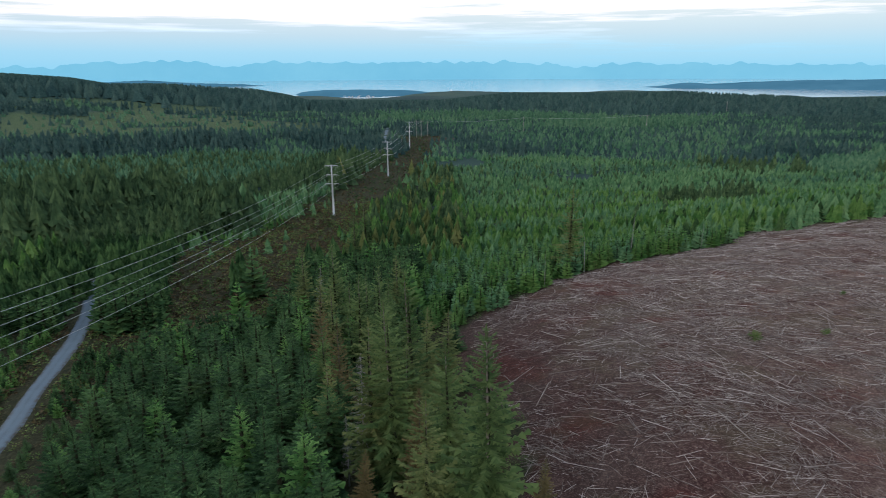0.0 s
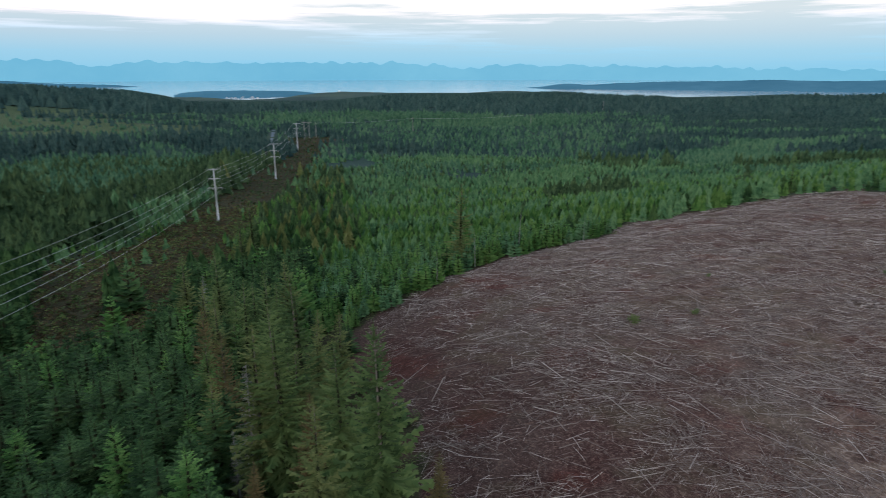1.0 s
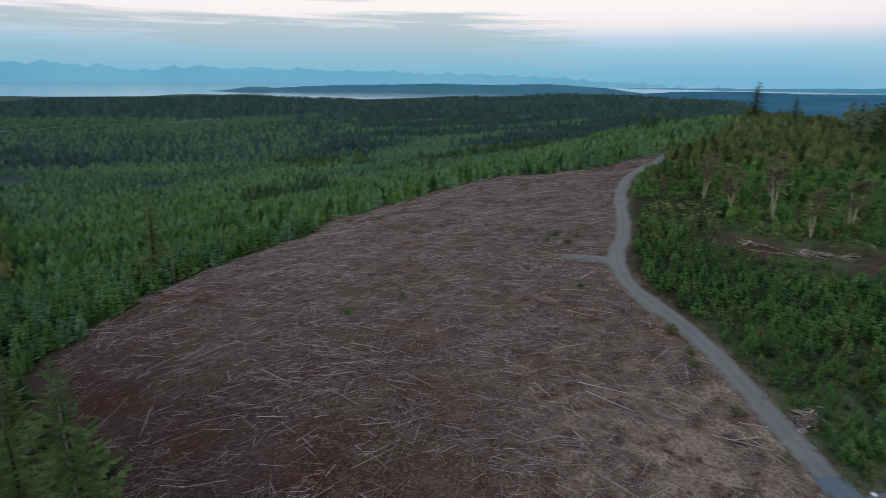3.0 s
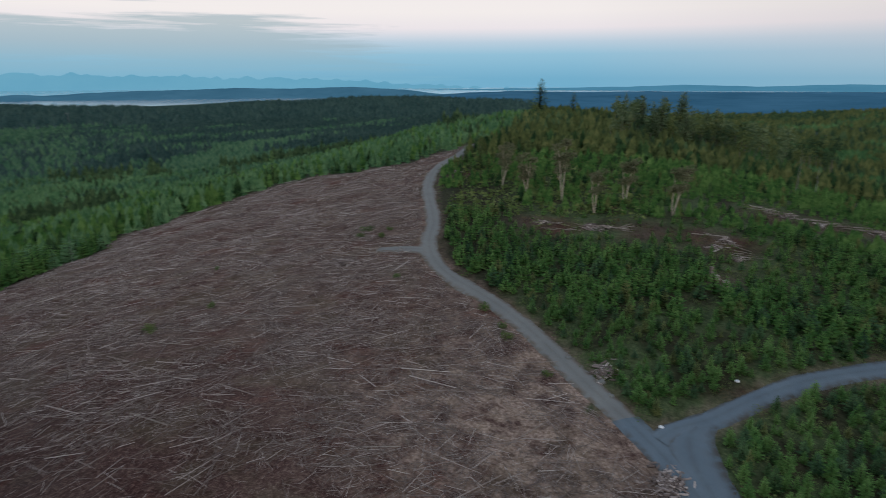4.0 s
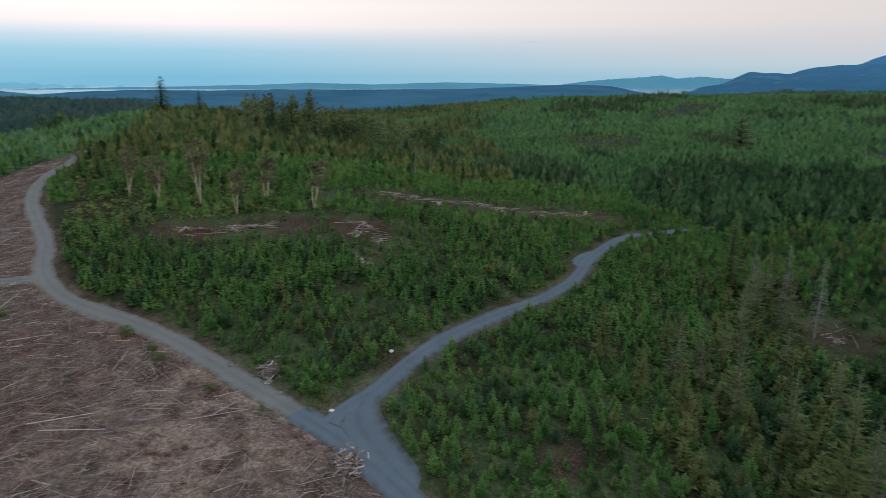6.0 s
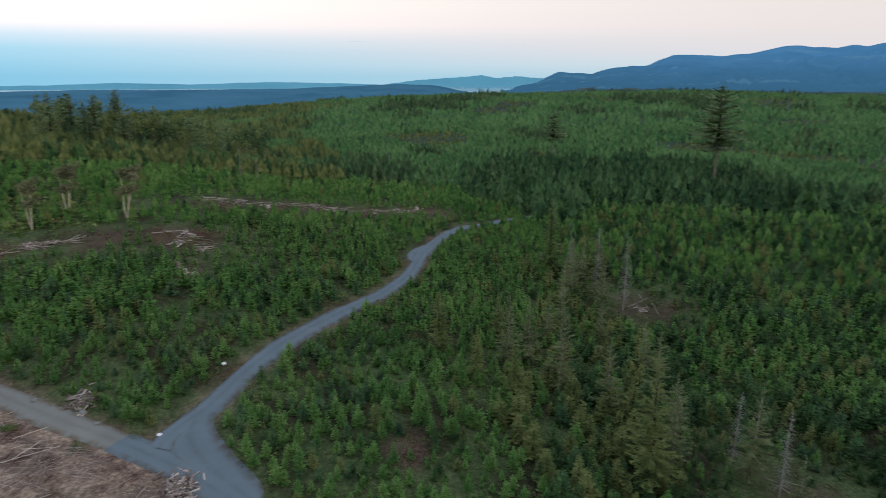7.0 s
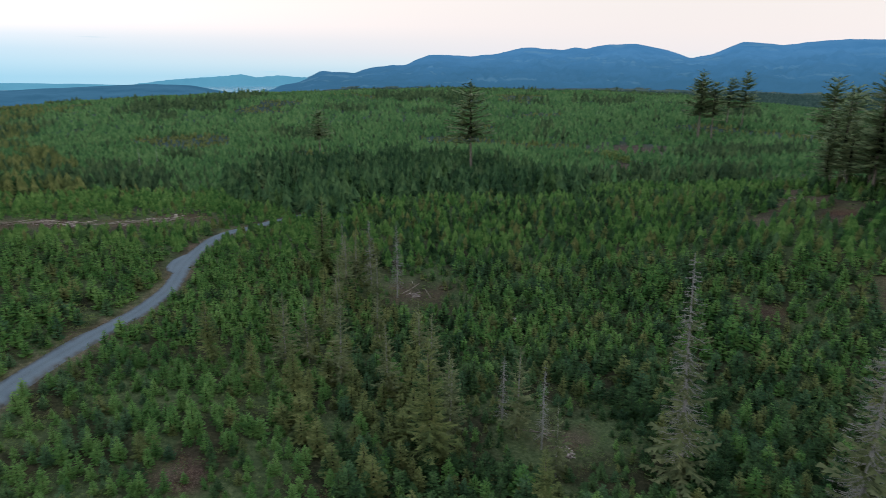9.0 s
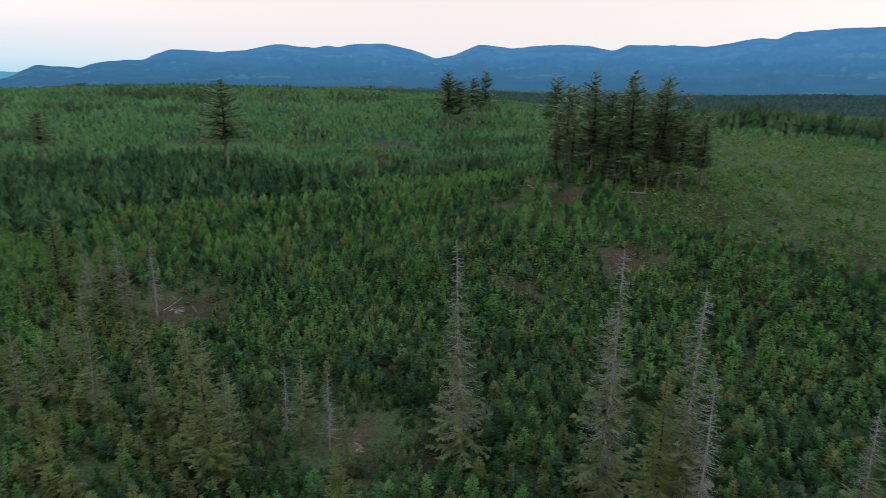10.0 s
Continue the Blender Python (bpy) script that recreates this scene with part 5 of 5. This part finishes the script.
kx, ky = np.where(ka > 2.2, 268 + 40 * kr * np.cos(ka * 1.54), 250 + 25 * kr * np.cos(ka * 2.86)), np.where(ka > 2.2, 84 + 40 * kr * np.sin(ka * 1.54), 40 + 25 * kr * np.sin(ka * 2.86))
kx, ky = kx[bearing(kx, ky) > 68], ky[bearing(kx, ky) > 68]
for k, (leaf, words) in enumerate(((M_CLUMP, "dark green"), (M_OLIVE, "olive"), (M_OLD, "dull green"))):
    forest("knoll_wood", f"old wood of {words} rounded crowns on the knoll", ROUND, [M_PALE, leaf], kx[k::3], ky[k::3], BIG.uniform(10, 18, len(kx[k::3])), 0.75)
# the damp strip and the gully below the drone
trees("fir", [(126.6, -47.8, 17.4)], "trees in the gully")
trees("thin", [(78.8, -31.9, 13.6), (71, -35.6, 12.3), (82.9, -47.1, 10.6), (57.8, -47.1, 13.2), (93, -44.5, 9.2), (85.3, -26.1, 12.2), (86.7, -30.1, 11.7), (104, -50, 12), (66, -42, 10), (49, -46, 10), (112, -47, 13), (117, -49, 12), (108, -44, 11), (99, -40, 10), (121, -53, 11), (95, -36, 9), (61, -39, 11), (74, -44, 12)], "thin trees in the gully")
trees("olive", [(88.1, -16.4, 10.1), (17.9, -59.4, 17.9), (56.4, -33.7, 16.2), (75, -24, 9), (80, -20, 8), (94, -27, 8), (44, -40, 9)], "thin trees in the gully")
trees("snag", [(125.8, -52.1, 10.8), (108.6, -56.4, 15.2), (60.7, -47, 10.5), (54.4, -48.4, 11.5), (14, -60.8, 21.1)], "dead trees in the gully")
trees("half", [(112.9, -52.8, 15.4), (41.3, -57.9, 28), (24.2, -61, 30.4), (16.4, -62, 28.7), (0.8, -70.1, 18.9)], "dying trees in the gully")
# the tall remnant trees on the plateau
trees("pine", [(204, -138.2, 38.1), (300.8, -113.6, 24.7), (112.1, -215.5, 32.5), (97.8, -198.9, 28.6)], "tall remnant trees", 1.3)
trees("pine", [(232.6, -310, 37.7), (238, -318, 34), (226, -313, 33), (243.4, -365.6, 33.2), (250, -360, 30)], "tall remnant trees", 1.35)
trees("tall", [(72.8, -161.5, 28.7), (61.3, -158.5, 28.6), (54.7, -162.3, 27.8), (69, -163.5, 23.5), (86.5, -173.8, 26.2), (57.6, -166, 25.1), (50.4, -164, 23.2), (65, -168, 26), (78, -170, 22), (46, -168, 20), (92, -180, 22), (60, -174, 24), (52, -160, 16), (67, -158, 17), (75, -164, 19), (82, -168, 18), (88, -170, 16), (48, -172, 18), (72, -176, 22), (56, -157, 13), (63, -155, 12)], "clump of tall trees on the rise", 1.3)

# young firs that stand one by one on the near slope
for sx, sy, sh, sk in zip(*SINGLES):
    base = tagged(new("young_fir"), "young green fir on the planted slope", "tree", "young firs on the near slope")
    g = sh * 1.2 * BIG.uniform(0.8, 1.25)
    base.matrix_basis = Matrix.Translation((sx, sy, float(ground_z(sx, sy)) - 0.15)) @ Euler((BIG.normal(0, 0.02), BIG.normal(0, 0.02), BIG.uniform(0, 6.28))).to_matrix().to_4x4() @ Matrix.Diagonal((g, g, sh, 1))
    t, c = YOUNG[int(sk)][int(BIG.integers(0, 7))]
    part("trunk", t, base)
    part("crown", c, base)

# ------------------------------------------------------------------ slash on the clearing
SLASH = np.random.default_rng(31)


def slash_field(count):
    """Thousands of broken branches and poles lying on the clearing."""
    x, y = SLASH.uniform(5, 186, count * 6), SLASH.uniform(-2, 160, count * 6)
    r = np.hypot(x, y)
    keep = on_clearing(x, y, 1.0) & (off_line(x, y, RIDGE_ROAD) > 2.4)
    keep &= SLASH.random(len(x)) < np.clip(0.50 + 0.5 * wobble(x, y, 9.0, 2.0) + 0.45 * wobble(x, y, 3.0, 5.0) - 0.35 + 0.5 * fade(x + 0.15 * (y - 60), 6, 45), 0.12, 1)
    x, y = x[keep][:count], y[keep][:count]
    n = len(x)
    ln = SLASH.lognormal(-0.05, 0.66, n).clip(0.25, 6.0)
    rad = (0.010 + 0.0060 * ln) * SLASH.uniform(0.6, 1.5, n)
    lie = np.radians(-38) + 1.0 * wobble(x, y, 17.0, 3.0) + SLASH.normal(0, 0.95, n)
    d = np.stack([np.cos(lie), np.sin(lie)], -1)
    ends = []
    for s in (-0.5, 0.5):
        p = np.stack([x, y], -1) + d * (ln * s)[:, None]
        lift = np.abs(SLASH.normal(0, 0.10, n)) + rad
        ends.append(np.column_stack([p, ground_z(p[:, 0], p[:, 1]) + lift]))
    a, b = ends
    side = np.column_stack([-d[:, 1], d[:, 0], 0 * x])
    v = []
    for e, k in ((a, 1.0), (b, 0.7)):
        for sx, sz in ((-0.87, -0.5), (0.87, -0.5), (0.0, 1.0)):
            v.append(e + side * (rad * sx * k)[:, None] + np.column_stack([0 * x, 0 * x, rad * sz * k]))
    v = np.stack(v, 1)
    f = np.array([(1, 2, 5), (1, 5, 4), (2, 0, 3), (2, 3, 5)])
    tris = (f[None] + (np.arange(n) * 6)[:, None, None]).reshape(-1, 3)
    return tagged(new("slash", raw_mesh("slash", v.reshape(-1, 3), tris, [M_SLASH])), "grey and tan logging slash strewn over bare soil", "logging debris", kind="stuff")


slash_field(72000)


def log_mesh(rng, sides=7):
    s = Shape()
    k = np.linspace(-0.5, 0.5, 4)
    s.limb([(t, 0.012 * rng.normal(), 0.010 * rng.normal()) for t in k], [1.0, 0.93, 0.86, 0.74], sides, 0, True)
    v, f, m = s.arrays()
    return v, f


LOG_SHAPES = [log_mesh(SLASH) for _ in range(5)]
LOGS = {}


def lay_log(x, y, length, radius, turn, label, group, lift=0.0, pitch=0.0):
    key = (int(SLASH.integers(0, 5)), round(length * 2) / 2, round(radius * 60) / 60)
    if key not in LOGS:
        v, f = LOG_SHAPES[key[0]]
        path = v.copy()
        path[:, 0] *= key[1]
        # the cross-section is one metre wide in the shape, the path's wander stays small
        path[:, 1] *= max(key[2], 0.03)
        path[:, 2] *= max(key[2], 0.03)
        LOGS[key] = raw_mesh("log", path, f, [M_LOG], None, True)
    ob = tagged(new("log", LOGS[key]), label, "log", group)
    ob.matrix_basis = Matrix.Translation((x, y, float(ground_z(x, y)) + radius * 0.8 + lift)) @ Euler((SLASH.uniform(0, 6.28), pitch, turn), "XYZ").to_matrix().to_4x4()
    return ob


count = 0
while count < 90:
    lx, ly = SLASH.uniform(8, 120), SLASH.uniform(8, 130)
    if not on_clearing(np.array([lx]), np.array([ly]), 0.0)[0] or off_line(np.array([lx]), np.array([ly]), RIDGE_ROAD)[0] < 4:
        continue
    slope = float(ground_z(lx + 1, ly) - ground_z(lx - 1, ly)) / 2
    lay_log(lx, ly, SLASH.uniform(3.0, 8.0), SLASH.uniform(0.035, 0.06), math.radians(-38) + SLASH.normal(0, 0.6), "weathered grey pole lying on the clearing", "poles on the clearing", 0.05, -0.02)
    count += 1

# windrows of old logs among the young trees on the far side
for (ax, ay), (bx, by), many in WINDROWS:
    for k in range(int(many * 0.7)):
        t = SLASH.uniform(0, 1)
        px, py = ax + (bx - ax) * t + SLASH.normal(0, 1.3), ay + (by - ay) * t + SLASH.normal(0, 1.3)
        lay_log(px, py, SLASH.uniform(2.0, 7.0), SLASH.uniform(0.04, 0.10), math.atan2(by - ay, bx - ax) + SLASH.normal(0, 0.35), "old pale log in a windrow of slash", "logs in the windrows", SLASH.uniform(0, 0.5), SLASH.normal(0, 0.07))


def debris_pile(x, y, size, count, label):
    s = Shape()
    for _ in range(count):
        a, r = SLASH.uniform(0, 6.28), abs(SLASH.normal(0, 0.5)) * size
        px, py = x + math.cos(a) * r, y + math.sin(a) * r * 0.7
        h = 0.55 * size * 0.35 * max(0, 1 - r / (1.3 * size)) * SLASH.uniform(0.2, 1.0)
        z = float(ground_z(px, py)) + h
        t = SLASH.uniform(0, 6.28)
        ln, w = SLASH.uniform(0.3, 1.3), SLASH.uniform(0.05, 0.16)
        d = np.array([math.cos(t), math.sin(t), SLASH.normal(0, 0.25)]) * ln / 2
        s.limb([np.array([px, py, z]) - d, np.array([px, py, z]) + d], [w, w * 0.8], 5, 0, True)
    return tagged(new("debris_pile", s.mesh("debris_pile", [M_SLASH])), label, "debris pile", kind="stuff")


for (ax, ay), (bx, by), many in WINDROWS:
    for k in range(max(1, many // 6)):
        t = SLASH.uniform(0, 1)
        debris_pile(ax + (bx - ax) * t + SLASH.normal(0, 1.5), ay + (by - ay) * t + SLASH.normal(0, 1.5), SLASH.uniform(1.6, 3.0), 46, "low grey-brown heap of broken branches in a windrow")
debris_pile(70.5, 26.5, 2.6, 130, "heap of broken bark and wood beside the road")
debris_pile(56.5, 14.0, 3.2, 210, "heap of tan split wood beside the road")
debris_pile(80.0, 79.0, 3.5, 110, "low heap of slash on the clearing")
debris_pile(152.0, 106.0, 3.0, 90, "pale heap of slash by the road bend")
debris_pile(92.0, -47.0, 2.4, 70, "tangled grey heap of old slash in the gully")
debris_pile(87.7, -72.2, 1.6, 40, "grey heap of broken wood among young firs")


def stump(x, y, h, r):
    s = Shape()
    s.limb([(0, 0, -0.1), (0.02, 0, h * 0.4), (0, 0.02, h)], [r * 1.35, r * 1.05, r], 9, 0, True)
    for k in range(4):
        a = k * 1.57 + SLASH.uniform(-0.4, 0.4)
        s.limb([(math.cos(a) * r * 0.9, math.sin(a) * r * 0.9, 0.12), (math.cos(a) * r * 2.0, math.sin(a) * r * 2.0, -0.1)], [r * 0.4, r * 0.15], 5, 0, False)
    ob = tagged(new("stump", s.mesh("stump", [M_LOG])), "weathered grey cut stump with root flare", "stump", "old stumps")
    ob.location = (x, y, float(ground_z(x, y)))
    return ob


for sx, sy in ((108, 22.6), (106, 20.8), (110, 24), (173, -26), (92, -44), (88, -70)):
    stump(sx, sy, SLASH.uniform(0.5, 1.1), SLASH.uniform(0.3, 0.55))


def bush(x, y, size, label, group="bushes on the clearing", leaf=M_SHRUB):
    s = Shape()
    for _ in range(4):
        leaf_clump(SLASH, s, (SLASH.normal(0, 0.25) * size, SLASH.normal(0, 0.25) * size, 0.4 * size), (0.45 * size, 0.45 * size, 0.4 * size), 90, 0.09 * size)
    ob = tagged(new("bush", s.mesh("bush", [leaf])), label, "bush", group)
    ob.location = (x, y, float(ground_z(x, y)))


for bx, by, bs in ((44.2, 83, 1.6), (55, 84, 1.0), (93, 88, 1.2), (97, 90, 1.6), (95, 84, 1.3), (100, 86, 1.0), (66, 98, 0.8), (78, 66, 1.0), (70, 40, 1.3), (72, 42, 1.1), (75, 47, 1.4), (66, 32, 1.0)):
    bush(bx, by, bs, "small green bush alone on the clearing")


for bx, by, bs in ((208, -216, 6.0), (203, -211, 5.0), (214, -222, 5.5), (198, -216, 4.5), (220, -216, 5.0)):
    bush(bx, by, bs, "large rounded pale green bush beside bare soil", "bushes on the rise", M_BROAD)


def boulder(x, y, r):
    bm = bmesh.new()
    bmesh.ops.create_icosphere(bm, subdivisions=2, radius=r)
    for v in bm.verts:
        v.co *= 1 + 0.25 * noise.noise(v.co * (1.7 / r) + Vector((x, y, 0)))
        v.co.z *= 0.7
    me = bpy.data.meshes.new("boulder")
    bm.to_mesh(me)
    bm.free()
    me.materials.append(M_WHITE if r < 0.35 else M_GRAVEL)
    ob = tagged(new("boulder", me), "pale rock at the edge of the road", "rock", "rocks by the road")
    ob.location = (x, y, float(ground_z(x, y)) + r * 0.3)


for rx, ry, rr in ((64.8, 17.6, 0.3), (68.5, 26, 0.45), (66.5, 24, 0.4), (79, 13, 0.3), (71, 31.5, 0.4)):
    boulder(rx, ry, rr)

# ------------------------------------------------------------------ the power line
PORCELAIN = Shape()
for k in range(4):
    PORCELAIN.limb([(0, 0, -0.18 * k), (0, 0, -0.18 * k - 0.08), (0, 0, -0.18 * k - 0.16)], [0.05, 0.15, 0.05], 7, 0, True)
INSULATOR = PORCELAIN.mesh("insulator", [M_GLASS], True)
ARMS = ((21.2, 2.7), (17.4, 2.2), (13.6, 2.7))


def steel_pole(x, y, toward, rise=0.0):
    z = float(ground_z(x, y)) + rise
    base = tagged(new("power_pole"), "grey steel power pole with three crossarms", "power pole", "poles of the power line")
    turn = math.atan2(toward[1], toward[0]) - math.pi / 2
    base.matrix_basis = Matrix.Translation((x, y, z)) @ Euler((0, 0, turn)).to_matrix().to_4x4()
    s = Shape()
    s.limb([(0, 0, -0.5 - rise), (0, 0, 8), (0, 0, 16), (0, 0, 21.7)], [0.46, 0.38, 0.29, 0.22], 10, 0, True)
    part("mast", s.mesh("mast", [M_STEEL], True), base)
    s = Shape()
    s.limb([(0, 0, -rise), (0, 0, 0.5 - rise)], [0.8, 0.75], 10, 0, True)
    part("footing", s.mesh("footing", [M_GRAVEL]), base, "concrete footing")
    tips = []
    for h, reach in ARMS:
        s = Shape()
        s.limb([(-reach, 0, h + 0.25), (0, 0, h), (reach, 0, h + 0.25)], [0.09, 0.16, 0.09], 6, 0, True)
        s.limb([(-reach * 0.7, 0, h + 0.15), (0, 0, h - 0.9)], [0.05, 0.06], 5, 0, True)
        s.limb([(reach * 0.7, 0, h + 0.15), (0, 0, h - 0.9)], [0.05, 0.06], 5, 0, True)
        arm = part("crossarm", s.mesh("crossarm", [M_STEEL]), base)
        for side in (-1, 1):
            hang = part("insulator", INSULATOR, arm)
            hang.location = (side * reach, 0, h + 0.2)
            tips.append(base.matrix_basis @ Vector((side * reach, 0, h - 0.5)))
    return tips


def frame_pole(x, y):
    z = float(ground_z(x, y))
    base = tagged(new("power_pole"), "wooden H-frame power pole with one crossarm", "power pole", "poles of the power line")
    base.location = (x, y, z)
    for side in (-1, 1):
        s = Shape()
        s.limb([(side * 2.2, 0, -0.5), (side * 2.2, 0, 17)], [0.28, 0.2], 8, 0, True)
        part("post", s.mesh("post", [M_DEAD]), base)
    s = Shape()
    s.limb([(-4.5, 0, 15.5), (4.5, 0, 15.5)], [0.18, 0.18], 5, 0, True)
    part("crossarm", s.mesh("crossarm", [M_DEAD]), base)
    s = Shape()
    s.limb([(-2.2, 0, 9), (2.2, 0, 13)], [0.1, 0.1], 5, 0, True)
    s.limb([(2.2, 0, 9), (-2.2, 0, 13)], [0.1, 0.1], 5, 0, True)
    part("brace", s.mesh("brace", [M_DEAD]), base)
    return [Vector((x + o, y, z + 15.0)) for o in (-4.2, 4.2, -1.5, 1.5, -3.0, 3.0)]


def wire(a, b, sag, radius=0.028):
    s = Shape()
    k = np.linspace(0, 1, 26)
    s.limb([np.array(a) * (1 - t) + np.array(b) * t - (0, 0, 4 * sag * t * (1 - t)) for t in k], [radius] * len(k), 4, 0, False)
    tagged(new("power_cable", s.mesh("power_cable", [M_WIRE])), "thin grey aluminium cable slung between poles", "cable", "cables of the power line")


spots = [Vector((*p, 0)) for p in POWER_LINE]
hung = [steel_pole(p.x, p.y, (spots[min(i + 1, 3)] - spots[max(i - 1, 0)])[:2], 9.0 if i == 0 else 0.0) for i, p in enumerate(spots[:4])]
hung.append(frame_pole(POWER_LINE[4][0], POWER_LINE[4][1]))
for one, two in zip(hung[:-1], hung[1:]):
    for a, b in zip(one, two):
        wire(a, b, (a - b).length ** 2 / 12000)


def wood_pole(x, y, h):
    base = tagged(new("utility_pole"), "weathered wooden utility pole with a short crossarm", "power pole", "poles of the crossing line")
    base.location = (x, y, float(ground_z(x, y)))
    s = Shape()
    s.limb([(0, 0, -0.5), (0, 0, h)], [0.32, 0.24], 8, 0, True)
    part("mast", s.mesh("mast", [M_DEAD]), base)
    s = Shape()
    s.limb([(-2.4, 0, h - 1.2), (2.4, 0, h - 1.2)], [0.16, 0.16], 5, 0, True)
    part("crossarm", s.mesh("crossarm", [M_DEAD]), base)
    return [Vector((x + o, y, float(ground_z(x, y)) + h - 1.0)) for o in (-2.2, 0, 2.2)]


row = [wood_pole(*p) for p in ((-14, 610, 15), (84.4, 666.7, 16), (212.6, 667.3, 16), (370.5, 840, 22))]
for one, two in zip(row[:2], row[1:3]):
    for a, b in zip(one, two):
        wire(a, b, (a - b).length ** 2 / 9000, 0.022)

# ------------------------------------------------------------------ far signs of people: a harbour town and a ship


def far_house(x, y, z, w, h, turn):
    base = tagged(new("house"), "small white harbour house across the land", "house", "houses of the harbour town")
    base.matrix_basis = Matrix.Translation((x, y, z)) @ Euler((0, 0, turn)).to_matrix().to_4x4()
    a, b = w / 2, w * 0.35
    s = Shape()
    s.add([(-a, -b, -4), (a, -b, -4), (a, b, -4), (-a, b, -4), (-a, -b, h), (a, -b, h), (a, b, h), (-a, b, h)], [(0, 1, 5), (0, 5, 4), (1, 2, 6), (1, 6, 5), (2, 3, 7), (2, 7, 6), (3, 0, 4), (3, 4, 7)])
    part("wall", s.mesh("wall", [M_STEEL if w < 3.4 else M_WHITE]), base)
    s = Shape()
    e = 0.6
    s.add([(-a - e, -b - e, h), (a + e, -b - e, h), (a + e, b + e, h), (-a - e, b + e, h), (-a - e, 0, h + w * 0.3), (a + e, 0, h + w * 0.3)], [(0, 1, 5), (0, 5, 4), (2, 3, 4), (2, 4, 5), (0, 4, 3), (1, 2, 5)])
    part("roof", s.mesh("roof", [M_STEEL]), base, "grey metal roof")


town = np.random.default_rng(5)
for k in range(18):
    a, d = math.radians(town.uniform(-8.6, -5.5) if k % 3 else town.uniform(-1.6, -0.5)), town.uniform(1690, 1745)
    far_house(d * math.sin(a), d * math.cos(a), SEA + town.uniform(-0.5, 0.5), town.uniform(2.2, 4.5), town.uniform(1.2, 2.2), town.uniform(0, 3.1))


def ship(x, y, turn):
    base = tagged(new("ship"), "dark barge with a pale deckhouse on the strait", "ship")
    base.matrix_basis = Matrix.Translation((x, y, SEA)) @ Euler((0, 0, turn)).to_matrix().to_4x4() @ Matrix.Scale(0.6, 4)
    s = Shape()
    s.add([(-24, -4, -1), (20, -4, -1), (26, 0, -1), (20, 4, -1), (-24, 4, -1), (-25, -4.5, 3), (21, -4.5, 3), (29, 0, 3.6), (21, 4.5, 3), (-25, 4.5, 3)],
          [(0, 1, 6), (0, 6, 5), (1, 2, 7), (1, 7, 6), (2, 3, 8), (2, 8, 7), (3, 4, 9), (3, 9, 8), (4, 0, 5), (4, 5, 9), (5, 6, 8), (5, 8, 9), (6, 7, 8)])
    part("hull", s.mesh("hull", [M_BARK]), base)
    s = Shape()
    s.limb([(-18, 0, 3), (-18, 0, 9)], [4.2, 3.6], 4, 0, True)
    part("deckhouse", s.mesh("deckhouse", [M_WHITE]), base, "pale deckhouse")


ship(40, 2105, 0.15)

# a fallen tree with its root plate by the clump on the rise
lay_log(86, -157, 15.0, 0.28, 2.2, "long fallen grey trunk beside the tall clump", "logs in the windrows", 0.3, 0.08)
lay_log(82, -153, 9.0, 0.2, 0.9, "long fallen grey trunk beside the tall clump", "logs in the windrows", 0.3, -0.05)
lay_log(60, -152, 10.0, 0.18, 0.2, "pale fallen trunk below the tall clump", "logs in the windrows", 0.2, 0.03)
debris_pile(90.0, -160.0, 2.6, 60, "tangled grey roots of a fallen tree")
